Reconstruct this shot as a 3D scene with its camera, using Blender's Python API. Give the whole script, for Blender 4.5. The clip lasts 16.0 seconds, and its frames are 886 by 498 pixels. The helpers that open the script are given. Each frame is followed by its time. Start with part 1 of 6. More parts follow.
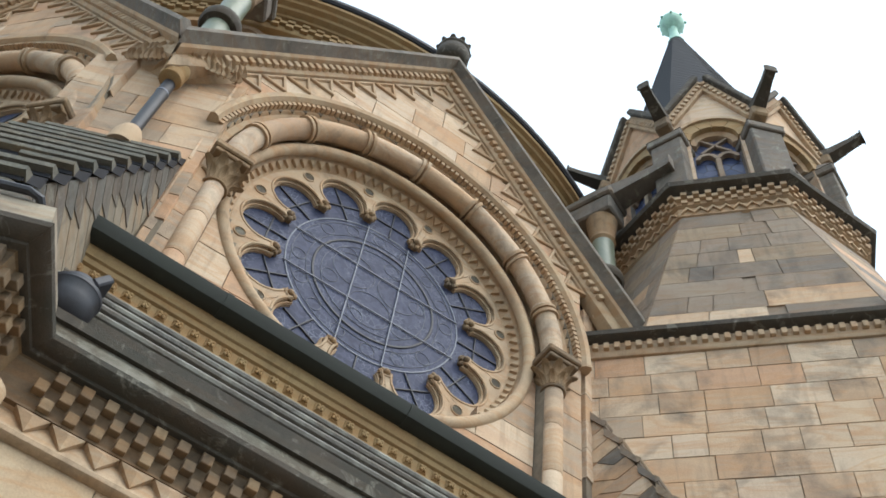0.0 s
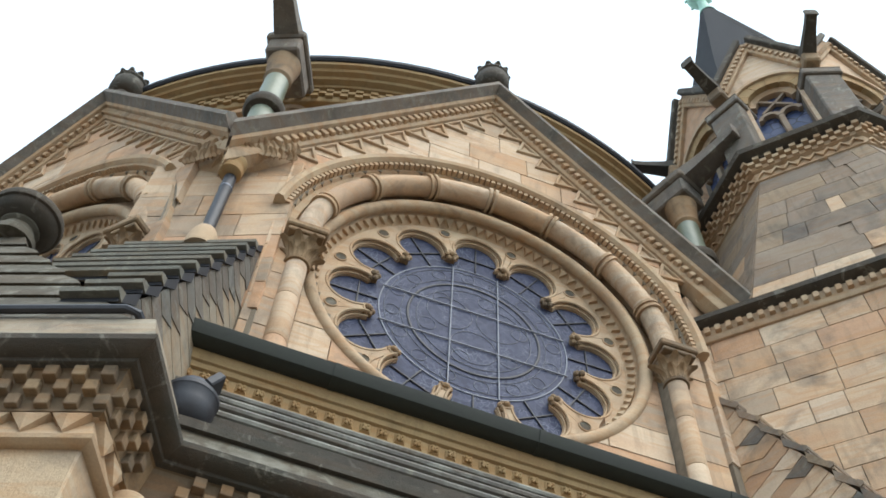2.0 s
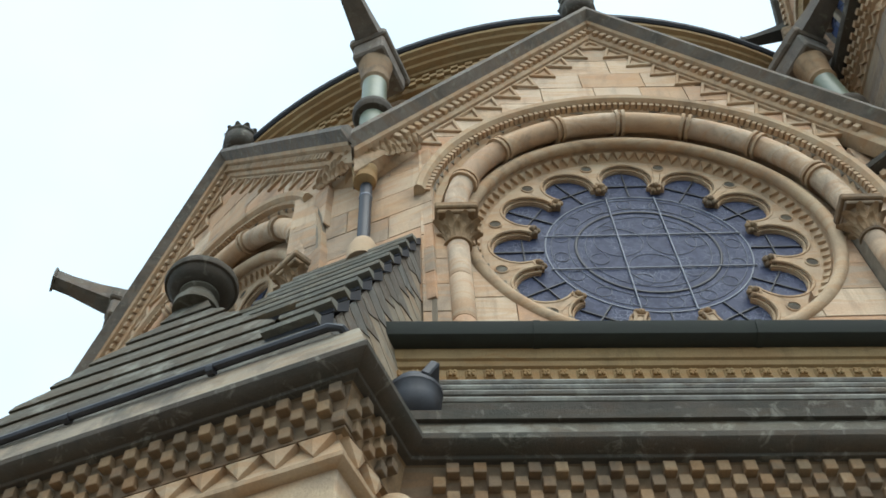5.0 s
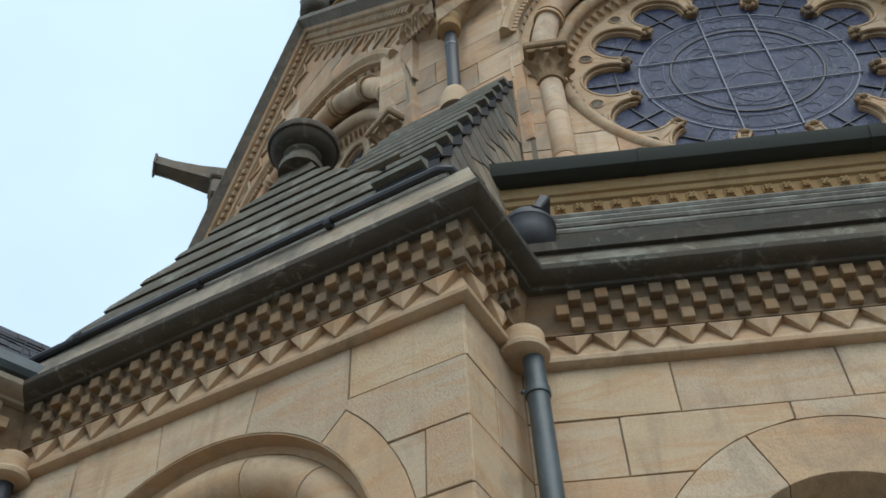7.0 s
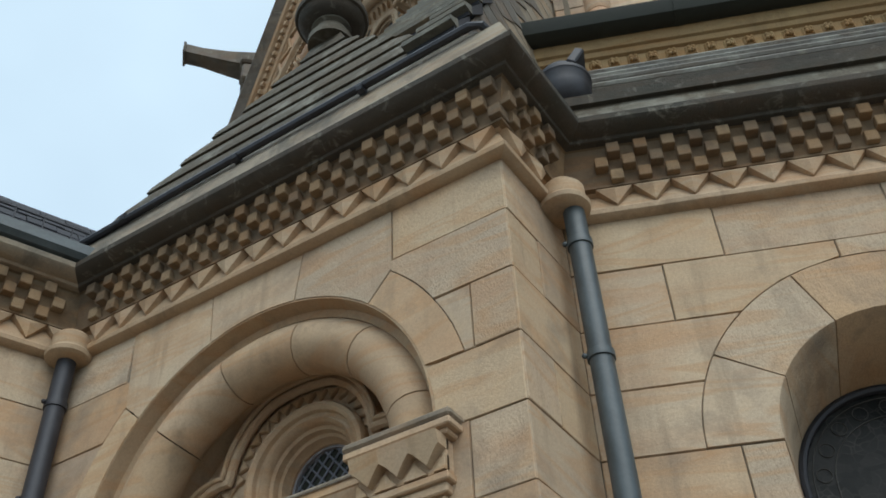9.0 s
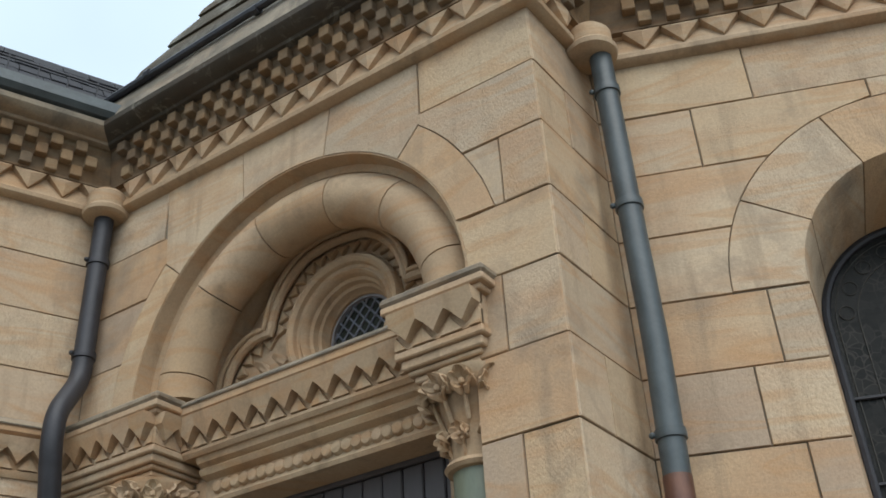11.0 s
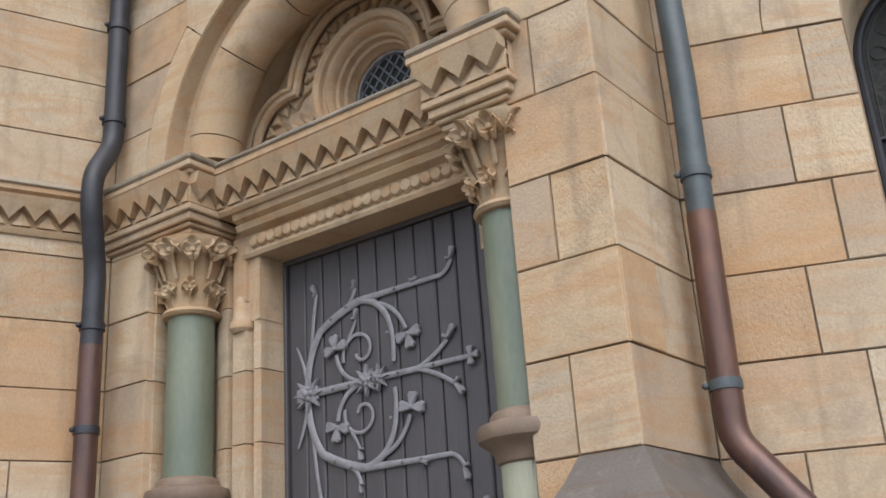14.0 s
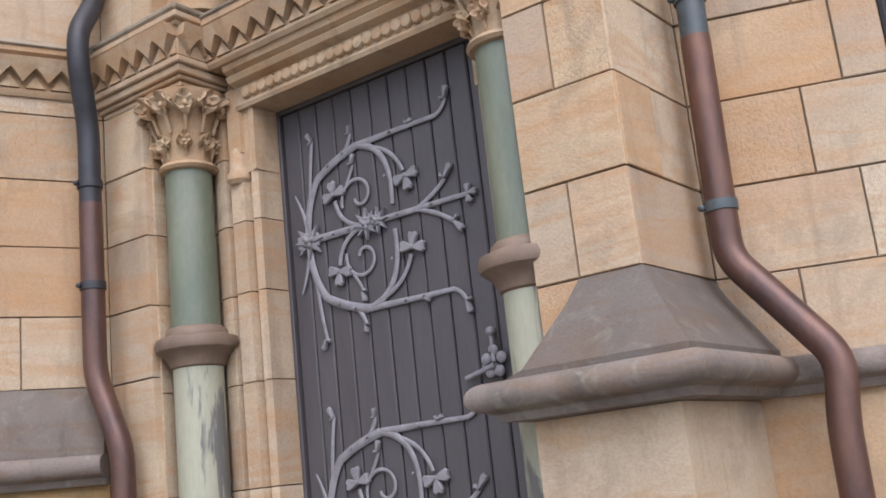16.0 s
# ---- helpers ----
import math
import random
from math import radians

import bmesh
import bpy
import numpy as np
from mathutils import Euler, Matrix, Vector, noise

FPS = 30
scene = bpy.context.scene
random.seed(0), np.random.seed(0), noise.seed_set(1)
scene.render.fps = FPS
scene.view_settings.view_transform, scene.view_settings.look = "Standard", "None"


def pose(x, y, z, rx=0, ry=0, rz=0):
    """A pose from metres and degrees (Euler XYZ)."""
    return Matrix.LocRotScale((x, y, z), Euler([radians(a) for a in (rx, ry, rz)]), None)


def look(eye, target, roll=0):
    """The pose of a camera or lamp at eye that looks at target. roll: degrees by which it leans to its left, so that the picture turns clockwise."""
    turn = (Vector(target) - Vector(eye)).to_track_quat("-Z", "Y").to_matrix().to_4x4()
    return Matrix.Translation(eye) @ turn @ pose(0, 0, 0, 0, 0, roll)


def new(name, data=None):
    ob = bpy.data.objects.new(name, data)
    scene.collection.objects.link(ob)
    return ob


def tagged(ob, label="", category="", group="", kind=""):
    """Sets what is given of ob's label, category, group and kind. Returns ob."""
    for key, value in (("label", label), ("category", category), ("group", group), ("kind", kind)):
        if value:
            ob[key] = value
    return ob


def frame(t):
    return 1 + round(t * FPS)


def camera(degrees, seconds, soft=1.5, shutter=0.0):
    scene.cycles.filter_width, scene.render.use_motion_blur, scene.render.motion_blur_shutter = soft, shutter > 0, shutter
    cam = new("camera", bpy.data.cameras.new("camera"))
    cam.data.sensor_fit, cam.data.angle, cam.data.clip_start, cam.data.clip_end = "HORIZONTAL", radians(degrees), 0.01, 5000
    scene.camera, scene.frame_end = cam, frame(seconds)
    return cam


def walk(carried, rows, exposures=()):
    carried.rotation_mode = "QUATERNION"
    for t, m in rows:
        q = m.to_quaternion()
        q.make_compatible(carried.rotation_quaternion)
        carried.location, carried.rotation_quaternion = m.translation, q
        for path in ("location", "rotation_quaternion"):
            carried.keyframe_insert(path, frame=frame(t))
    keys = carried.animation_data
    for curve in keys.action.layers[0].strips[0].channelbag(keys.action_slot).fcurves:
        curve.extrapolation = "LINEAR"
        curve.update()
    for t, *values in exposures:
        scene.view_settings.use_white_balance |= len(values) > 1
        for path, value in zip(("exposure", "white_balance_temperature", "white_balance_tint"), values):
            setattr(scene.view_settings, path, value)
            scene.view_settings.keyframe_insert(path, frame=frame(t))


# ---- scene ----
cam = camera(46.8, 16.0, soft=1.7)
PATH = [
    (0.0, pose(0.264, -0.476, 1.765, 146.86, -5.88, -44.02)),
    (0.5, pose(0.253, -0.454, 1.778, 147.42, -5.24, -40.78)),
    (1.0, pose(0.256, -0.434, 1.783, 147.75, -4.48, -37.27)),
    (1.5, pose(0.257, -0.420, 1.782, 147.92, -3.24, -33.57)),
    (2.0, pose(0.253, -0.402, 1.778, 147.88, -2.09, -29.86)),
    (2.5, pose(0.241, -0.385, 1.764, 148.16, -1.13, -26.28)),
    (3.0, pose(0.209, -0.374, 1.747, 148.45, -0.43, -22.39)),
    (3.2, pose(0.197, -0.365, 1.746, 148.46, -0.04, -20.89)),
    (5.3, pose(0.089, -0.156, 1.771, 145.64, 1.81, -8.33)),
    (5.5, pose(0.072, -0.143, 1.770, 145.02, 1.60, -7.46)),
    (6.0, pose(0.042, -0.122, 1.742, 143.02, 1.18, -5.65)),
    (6.5, pose(0.028, -0.111, 1.711, 140.75, 0.94, -4.20)),
    (7.0, pose(-0.000, -0.083, 1.684, 138.78, 1.61, -2.28)),
    (7.5, pose(-0.006, -0.055, 1.662, 137.35, 2.18, -0.75)),
    (8.0, pose(-0.012, -0.025, 1.643, 135.59, 2.38, 0.27)),
    (8.5, pose(-0.011, -0.007, 1.624, 134.15, 2.23, 1.06)),
    (9.0, pose(0.000, 0.000, 1.600, 132.32, 2.25, 1.49)),
    (9.2, pose(0.003, -0.004, 1.599, 131.54, 2.40, 1.73)),
    (11.3, pose(-0.043, -0.147, 1.699, 121.01, 2.98, 3.68)),
    (11.5, pose(-0.052, -0.143, 1.705, 120.10, 2.99, 3.76)),
    (12.0, pose(-0.053, -0.127, 1.679, 117.97, 2.98, 4.21)),
    (12.5, pose(-0.056, -0.121, 1.642, 116.04, 2.80, 4.52)),
    (13.0, pose(-0.063, -0.120, 1.610, 114.28, 3.07, 4.87)),
    (13.5, pose(-0.055, -0.112, 1.579, 112.70, 3.42, 5.06)),
    (14.0, pose(-0.041, -0.109, 1.544, 110.41, 3.66, 5.49)),
    (14.5, pose(-0.040, -0.101, 1.511, 108.49, 4.21, 5.85)),
    (15.0, pose(-0.047, -0.103, 1.468, 106.60, 5.05, 6.02)),
    (15.5, pose(-0.065, -0.099, 1.436, 105.00, 5.47, 5.86)),
    (16.0, pose(-0.079, -0.102, 1.407, 103.17, 6.08, 5.71)),
]
walk(cam, PATH, exposures=[(0.0, 0.42, 6400, 8), (3.0, 0.49, 6380, 6), (5.3, 0.17, 6190, 3), (7.0, -0.13, 6140, 4), (9.2, -0.25, 6220, 5), (11.3, 0.00, 6420, 8), (12.5, 0.23, 6460, 10), (14.0, 0.37, 6420, 13), (16.0, 0.51, 6320, 20)])

# ---------------------------------------------------------------- light
world = bpy.data.worlds.new("sky")
scene.world = world
world.use_nodes = True
wn, wl = world.node_tree.nodes, world.node_tree.links
sky = wn.new("ShaderNodeTexSky")
sky.sky_type = "NISHITA"
sky.sun_disc = False
SUN_AZ, SUN_EL = 168.0, 52.0          # degrees from +y towards +x, and up
sky.sun_elevation, sky.sun_rotation = radians(SUN_EL), radians(SUN_AZ)
sky.dust_density, sky.air_density, sky.ozone_density = 1.5, 1.0, 1.0
wn["Background"].inputs["Strength"].default_value = 0.15
# thin high cloud over the blue
co = wn.new("ShaderNodeTexCoord")
cloud = wn.new("ShaderNodeTexNoise")
cloud.inputs["Scale"].default_value, cloud.inputs["Detail"].default_value = 1.3, 5.0
wl.new(co.outputs["Generated"], cloud.inputs["Vector"])
veil = wn.new("ShaderNodeMapRange")
veil.inputs["From Min"].default_value, veil.inputs["From Max"].default_value = 0.35, 0.65
veil.inputs["To Min"].default_value, veil.inputs["To Max"].default_value = 0.6, 0.8
wl.new(cloud.outputs[0], veil.inputs["Value"])
haze = wn.new("ShaderNodeMix")
haze.data_type = "RGBA"
haze.inputs[7].default_value = (7.9, 9.4, 10.5, 1)
wl.new(veil.outputs[0], haze.inputs[0])
wl.new(sky.outputs[0], haze.inputs[6])
wl.new(haze.outputs[2], wn["Background"].inputs["Color"])
sun_data = bpy.data.lights.new("sun", "SUN")
sun_data.energy, sun_data.angle, sun_data.color = 2.2, radians(55), (1.0, 0.95, 0.88)
sun = new("sun", sun_data)
sa, se = radians(SUN_AZ), radians(SUN_EL)
sun.matrix_world = look((40 * math.sin(sa) * math.cos(se), 40 * math.cos(sa) * math.cos(se), 40 * math.sin(se)), (0, 0, 0))


# ---------------------------------------------------------------- materials
def base_mat(name, rough=0.8, metal=0.0):
    m = bpy.data.materials.new(name)
    m.use_nodes = True
    nt = m.node_tree
    b = nt.nodes["Principled BSDF"]
    b.inputs["Roughness"].default_value, b.inputs["Metallic"].default_value = rough, metal
    return m, nt, b


def ramp(nt, fac, stops, flat=False):
    r = nt.nodes.new("ShaderNodeValToRGB")
    e = r.color_ramp.elements
    while len(e) < len(stops):
        e.new(0.5)
    for k, (p, c) in zip(e, stops):
        k.position, k.color = p, (*c, 1)
    if flat:
        r.color_ramp.interpolation = "CONSTANT"
    nt.links.new(fac, r.inputs[0])
    return r.outputs[0]


def mixc(nt, fac, a, b, mode="MIX"):
    n = nt.nodes.new("ShaderNodeMix")
    n.data_type, n.blend_type = "RGBA", mode
    for sock, val in ((n.inputs[0], fac), (n.inputs[6], a), (n.inputs[7], b)):
        if isinstance(val, (int, float)):
            sock.default_value = val
        elif isinstance(val, tuple):
            sock.default_value = (*val, 1)
        else:
            nt.links.new(val, sock)
    return n.outputs[2]


def tex(nt, kind, scale, vec, detail=4.0, rough=0.6, dist=0.0):
    n = nt.nodes.new("ShaderNodeTexNoise" if kind == "noise" else "ShaderNodeTexVoronoi")
    n.inputs["Scale"].default_value = scale
    if kind == "noise":
        n.inputs["Detail"].default_value, n.inputs["Roughness"].default_value, n.inputs["Distortion"].default_value = detail, rough, dist
    nt.links.new(vec, n.inputs["Vector"])
    return n.outputs[0]


def where(nt, stretch=(1, 1, 1)):
    """World place, stretched, and shifted from object to object."""
    g = nt.nodes.new("ShaderNodeNewGeometry")
    o = nt.nodes.new("ShaderNodeObjectInfo")
    mul = nt.nodes.new("ShaderNodeVectorMath")
    mul.operation = "MULTIPLY_ADD"
    mul.inputs[1].default_value = stretch
    nt.links.new(g.outputs["Position"], mul.inputs[0])
    sc = nt.nodes.new("ShaderNodeVectorMath")
    sc.operation = "SCALE"
    sc.inputs[0].default_value = (37, 19, 53)
    nt.links.new(o.outputs["Random"], sc.inputs["Scale"])
    nt.links.new(sc.outputs[0], mul.inputs[2])
    return mul.outputs[0], o.outputs["Random"]


def bump(nt, b, height, strength, dist=0.01):
    n = nt.nodes.new("ShaderNodeBump")
    n.inputs["Strength"].default_value, n.inputs["Distance"].default_value = strength, dist
    nt.links.new(height, n.inputs["Height"])
    nt.links.new(n.outputs[0], b.inputs["Normal"])


def stone(name, tones, grain=0.5, soot=0.0, soot_col=(0.05, 0.045, 0.035), rough=0.88, vein=0.35, sootscale=1.1, tooled=0.0, lichen=0.0):
    m, nt, b = base_mat(name, rough)
    vec, rnd = where(nt)
    n = len(tones)
    col = ramp(nt, rnd, [(i / n, t) for i, t in enumerate(tones)], True)
    big = tex(nt, "noise", 2.2, vec, 5, 0.6, 0.8)
    avg = tuple(sum(t[k] for t in tones) / n for k in range(3))
    warm = ramp(nt, big, [(0.3, tuple(c * 0.72 for c in avg)), (0.5, avg), (0.72, (avg[0] * 1.22, avg[1] * 1.1, avg[2] * 0.9))])
    col = mixc(nt, vein, col, warm)
    # bedding streaks that differ from block to block
    vec2, _ = where(nt, (0.8, 0.8, 5.0))
    streak = ramp(nt, tex(nt, "noise", 1.3, vec2, 4, 0.55, 0.5), [(0.48, (0, 0, 0)), (0.7, (1, 1, 1))])
    col = mixc(nt, streak, col, mixc(nt, 0.3, col, (avg[0] * 0.93, avg[1] * 0.62, avg[2] * 0.41)))
    pale = ramp(nt, tex(nt, "noise", 1.1, vec, 4, 0.5, 1.0), [(0.55, (0, 0, 0)), (0.72, (1, 1, 1))])
    col = mixc(nt, pale, col, mixc(nt, 0.35, col, (avg[0] * 1.28, avg[1] * 1.42, avg[2] * 1.45)))
    # rain streaks and rust-brown swirls
    g0 = nt.nodes.new("ShaderNodeNewGeometry")
    st = nt.nodes.new("ShaderNodeVectorMath")
    st.operation = "MULTIPLY"
    st.inputs[1].default_value = (5.0, 5.0, 0.55)
    nt.links.new(g0.outputs["Position"], st.inputs[0])
    run = ramp(nt, tex(nt, "noise", 1.6, st.outputs[0], 5, 0.6, 0.3), [(0.54, (0, 0, 0)), (0.74, (0.55, 0.55, 0.55))])
    col = mixc(nt, run, col, tuple(c * 0.5 for c in avg))
    swirl = ramp(nt, tex(nt, "noise", 1.2, vec2, 3, 0.45, 1.2), [(0.5, (0, 0, 0)), (0.57, (0.4, 0.4, 0.4)), (0.66, (0, 0, 0))])
    col = mixc(nt, swirl, col, (avg[0] * 0.95, avg[1] * 0.68, avg[2] * 0.42))
    fine = tex(nt, "noise", 80, vec, 5, 0.7)
    speck = ramp(nt, fine, [(0.3, (0.72, 0.72, 0.72)), (0.6, (1.08, 1.08, 1.08))])
    col = mixc(nt, 0.5, col, speck, "MULTIPLY")
    if soot:
        g = nt.nodes.new("ShaderNodeNewGeometry")
        sn = tex(nt, "noise", sootscale, g.outputs["Position"], 7, 0.65, 0.5)
        lo = 0.62 - 0.3 * soot
        f = ramp(nt, sn, [(lo, (0, 0, 0)), (lo + 0.2, (0.75, 0.75, 0.75))])
        col = mixc(nt, f, col, soot_col)
    if lichen:
        spots = ramp(nt, tex(nt, "noise", 7.0, vec, 6, 0.7, 0.6), [(0.56, (0, 0, 0)), (0.66, (lichen, lichen, lichen))])
        col = mixc(nt, spots, col, (0.27, 0.255, 0.205))
    hn = nt.nodes.new("ShaderNodeMath")
    hn.operation = "ADD"
    nt.links.new(fine, hn.inputs[0])
    vec3, rnd3 = where(nt, (1, 1, 0.55))
    tool = ramp(nt, tex(nt, "noise", 95, vec3, 3, 0.6), [(0.36, (0, 0, 0)), (0.56, (1, 1, 1))])
    more = nt.nodes.new("ShaderNodeMath")
    more.operation = "FRACT"
    mul7 = nt.nodes.new("ShaderNodeMath")
    mul7.operation = "MULTIPLY"
    mul7.inputs[1].default_value = 7.3
    nt.links.new(rnd3, mul7.inputs[0])
    nt.links.new(mul7.outputs[0], more.inputs[0])
    pick = ramp(nt, more.outputs[0], [(0.45, (0, 0, 0)), (0.62, (tooled, tooled, tooled))])
    pits = mixc(nt, pick, (1, 1, 1), ramp(nt, tool, [(0.0, (0.88, 0.86, 0.84)), (0.6, (1.03, 1.03, 1.03))]))
    nt.links.new(mixc(nt, 1.0, col, pits, "MULTIPLY"), b.inputs["Base Color"])
    tm = nt.nodes.new("ShaderNodeMath")
    tm.operation = "MULTIPLY"
    nt.links.new(tool, tm.inputs[0])
    nt.links.new(pick, tm.inputs[1])
    nt.links.new(tm.outputs[0], hn.inputs[1])
    bump(nt, b, hn.outputs[0], grain, 0.008)
    return m


def plain(name, col, rough=0.5, metal=0.0, var=0.3, scale=6.0, grain=0.15, other=None, stretch=(1, 1, 1), cut=(0.35, 0.7)):
    m, nt, b = base_mat(name, rough, metal)
    vec, rnd = where(nt, stretch)
    other = other or tuple(c * (1 - var) for c in col)
    f = tex(nt, "noise", scale, vec, 6, 0.65, 0.4)
    c = ramp(nt, f, [(cut[0], other), (cut[1], col)])
    fine = tex(nt, "noise", scale * 12, vec, 4, 0.7)
    c = mixc(nt, 0.5, c, ramp(nt, fine, [(0.3, (0.78, 0.78, 0.78)), (0.7, (1.1, 1.1, 1.1))]), "MULTIPLY")
    nt.links.new(c, b.inputs["Base Color"])
    rr = nt.nodes.new("ShaderNodeMapRange")
    rr.inputs["To Min"].default_value, rr.inputs["To Max"].default_value = max(0.05, rough - 0.12), min(1, rough + 0.15)
    nt.links.new(f, rr.inputs["Value"])
    nt.links.new(rr.outputs[0], b.inputs["Roughness"])
    bump(nt, b, fine, grain, 0.004)
    return m


SAND = [(0.475, 0.362, 0.250), (0.462, 0.302, 0.172), (0.495, 0.392, 0.280), (0.440, 0.338, 0.236), (0.530, 0.430, 0.318), (0.432, 0.270, 0.150), (0.470, 0.356, 0.248), (0.408, 0.325, 0.236), (0.395, 0.285, 0.188), (0.515, 0.402, 0.280), (0.365, 0.272, 0.198), (0.480, 0.352, 0.222)]
ashlar = stone("ashlar", SAND, 0.42, 0.27, (0.204, 0.160, 0.120), sootscale=2.0, vein=0.35, tooled=0.6)
carved = stone("carved_sandstone", [(0.435, 0.315, 0.202), (0.399, 0.282, 0.175), (0.461, 0.341, 0.231)], 0.35, 0.22, (0.150, 0.110, 0.070), sootscale=3.0)
upper = stone("upper_ashlar", [(0.528, 0.392, 0.269), (0.455, 0.293, 0.172), (0.587, 0.462, 0.342), (0.338, 0.265, 0.194), (0.617, 0.490, 0.358), (0.500, 0.285, 0.165), (0.381, 0.249, 0.158), (0.557, 0.406, 0.269)], 0.6, 0.35, (0.134, 0.110, 0.087), sootscale=1.7, tooled=0.45)
sooty = stone("sooty_ashlar", [(0.245, 0.188, 0.142), (0.19, 0.155, 0.124), (0.32, 0.235, 0.15), (0.15, 0.13, 0.114), (0.28, 0.215, 0.16)], 0.5, 0.4, (0.059, 0.054, 0.048), sootscale=1.3)
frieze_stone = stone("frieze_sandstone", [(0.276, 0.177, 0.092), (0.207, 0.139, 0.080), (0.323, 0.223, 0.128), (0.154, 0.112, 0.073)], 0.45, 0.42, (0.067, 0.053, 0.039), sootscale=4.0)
ochre = stone("ochre_sandstone", [(0.332, 0.226, 0.110), (0.305, 0.205, 0.098)], 0.35, 0.1, (0.158, 0.106, 0.052))
cap_stone = stone("weathered_capstone", [(0.066, 0.055, 0.043), (0.054, 0.046, 0.037), (0.079, 0.065, 0.050)], 0.8, 0.5, (0.040, 0.039, 0.030), vein=0.6, sootscale=3.0, lichen=0.45)
coping_stone = stone("weathered_coping", [(0.165, 0.140, 0.116), (0.125, 0.108, 0.093), (0.190, 0.160, 0.133)], 0.8, 0.5, (0.070, 0.066, 0.056), vein=0.6, sootscale=2.2, lichen=0.60)
roof_slab = stone("roof_slab", [(0.084, 0.073, 0.053), (0.072, 0.064, 0.049), (0.100, 0.082, 0.058)], 0.6, 0.32, (0.25, 0.24, 0.2), sootscale=3.0, lichen=0.45)
plinth_stone = stone("plinth_stone", [(0.150, 0.122, 0.103), (0.124, 0.103, 0.090)], 0.4, 0.35, (0.085, 0.074, 0.066), rough=0.7, vein=0.25, lichen=0.25)
torus_stone = stone("weathered_torus", [(0.230, 0.188, 0.162), (0.196, 0.162, 0.142)], 0.55, 0.35, (0.1, 0.095, 0.085), vein=0.4, sootscale=4.0, lichen=0.60)
strip_stone = stone("patchy_pale_stone", [(0.315, 0.262, 0.195), (0.262, 0.222, 0.172)], 0.5, 0.55, (0.075, 0.07, 0.06), sootscale=2.6)
rib_stone = stone("lichen_stone", [(0.140, 0.130, 0.114), (0.110, 0.104, 0.095)], 0.5, 0.45, (0.3, 0.3, 0.26), sootscale=3.0, lichen=0.50)
nosing_stone = stone("lichen_nosing", [(0.170, 0.160, 0.132), (0.135, 0.130, 0.108)], 0.5, 0.3, (0.07, 0.07, 0.058), sootscale=3.0, lichen=0.5)
flank_grey = stone("lichen_flank", [(0.30, 0.245, 0.180), (0.25, 0.215, 0.165), (0.33, 0.265, 0.19)], 0.5, 0.4, (0.13, 0.125, 0.1), sootscale=2.5, lichen=0.3)
mortar = plain("mortar", (0.25, 0.205, 0.15), 0.95, 0, 0.4, 8, 0.3)
slate = plain("slate", (0.032, 0.032, 0.04), 0.75, 0, 0.45, 4, 0.3)
lead = plain("lead_paint", (0.085, 0.105, 0.115), 0.42, 0.0, 0.4, 5, 0.1)
gutter_green = plain("gutter_metal", (0.027, 0.031, 0.024), 0.75, 0.0, 0.45, 3, 0.1, stretch=(1, 1, 4))
copper = plain("copper_pipe", (0.19, 0.095, 0.065), 0.4, 0.45, 0.5, 5, 0.1, other=(0.085, 0.05, 0.045), stretch=(1, 1, 0.45))
blackiron = plain("black_metal", (0.045, 0.045, 0.054), 0.5, 0.2, 0.4, 8, 0.1)
verdigris = plain("verdigris", (0.36, 0.62, 0.5), 0.6, 0.0, 0.35, 7, 0.1)
green_shaft = plain("green_shaft", (0.2, 0.215, 0.155), 0.42, 0, 0.3, 4, 0.08, other=(0.125, 0.15, 0.11), stretch=(1, 1, 0.4))
pale_shaft = plain("flaking_shaft", (0.36, 0.36, 0.27), 0.6, 0, 0.6, 3.2, 0.2, other=(0.15, 0.15, 0.14), stretch=(1.6, 1.6, 0.35), cut=(0.44, 0.48))
brown_stone = plain("brown_stone", (0.23, 0.16, 0.115), 0.6, 0, 0.35, 6, 0.15)
door_paint = plain("door_paint", (0.082, 0.074, 0.08), 0.5, 0, 0.22, 3, 0.12, stretch=(2, 2, 0.25))
door_dark = plain("door_gap", (0.02, 0.018, 0.02), 0.7, 0, 0.3, 5, 0.1)
iron = plain("grey_iron", (0.3, 0.29, 0.31), 0.62, 0.2, 0.35, 18, 0.25)
leading_dark = plain("dark_leading", (0.075, 0.07, 0.062), 0.6, 0.1, 0.3, 9, 0.1)
pale_came = plain("pale_came", (0.2, 0.21, 0.25), 0.6, 0.0, 0.3, 9, 0.1)
leading = plain("leading", (0.2, 0.215, 0.26), 0.5, 0.2, 0.3, 9, 0.1)
grass_mat = plain("paving", (0.2, 0.18, 0.15), 0.9, 0, 0.4, 2, 0.4)


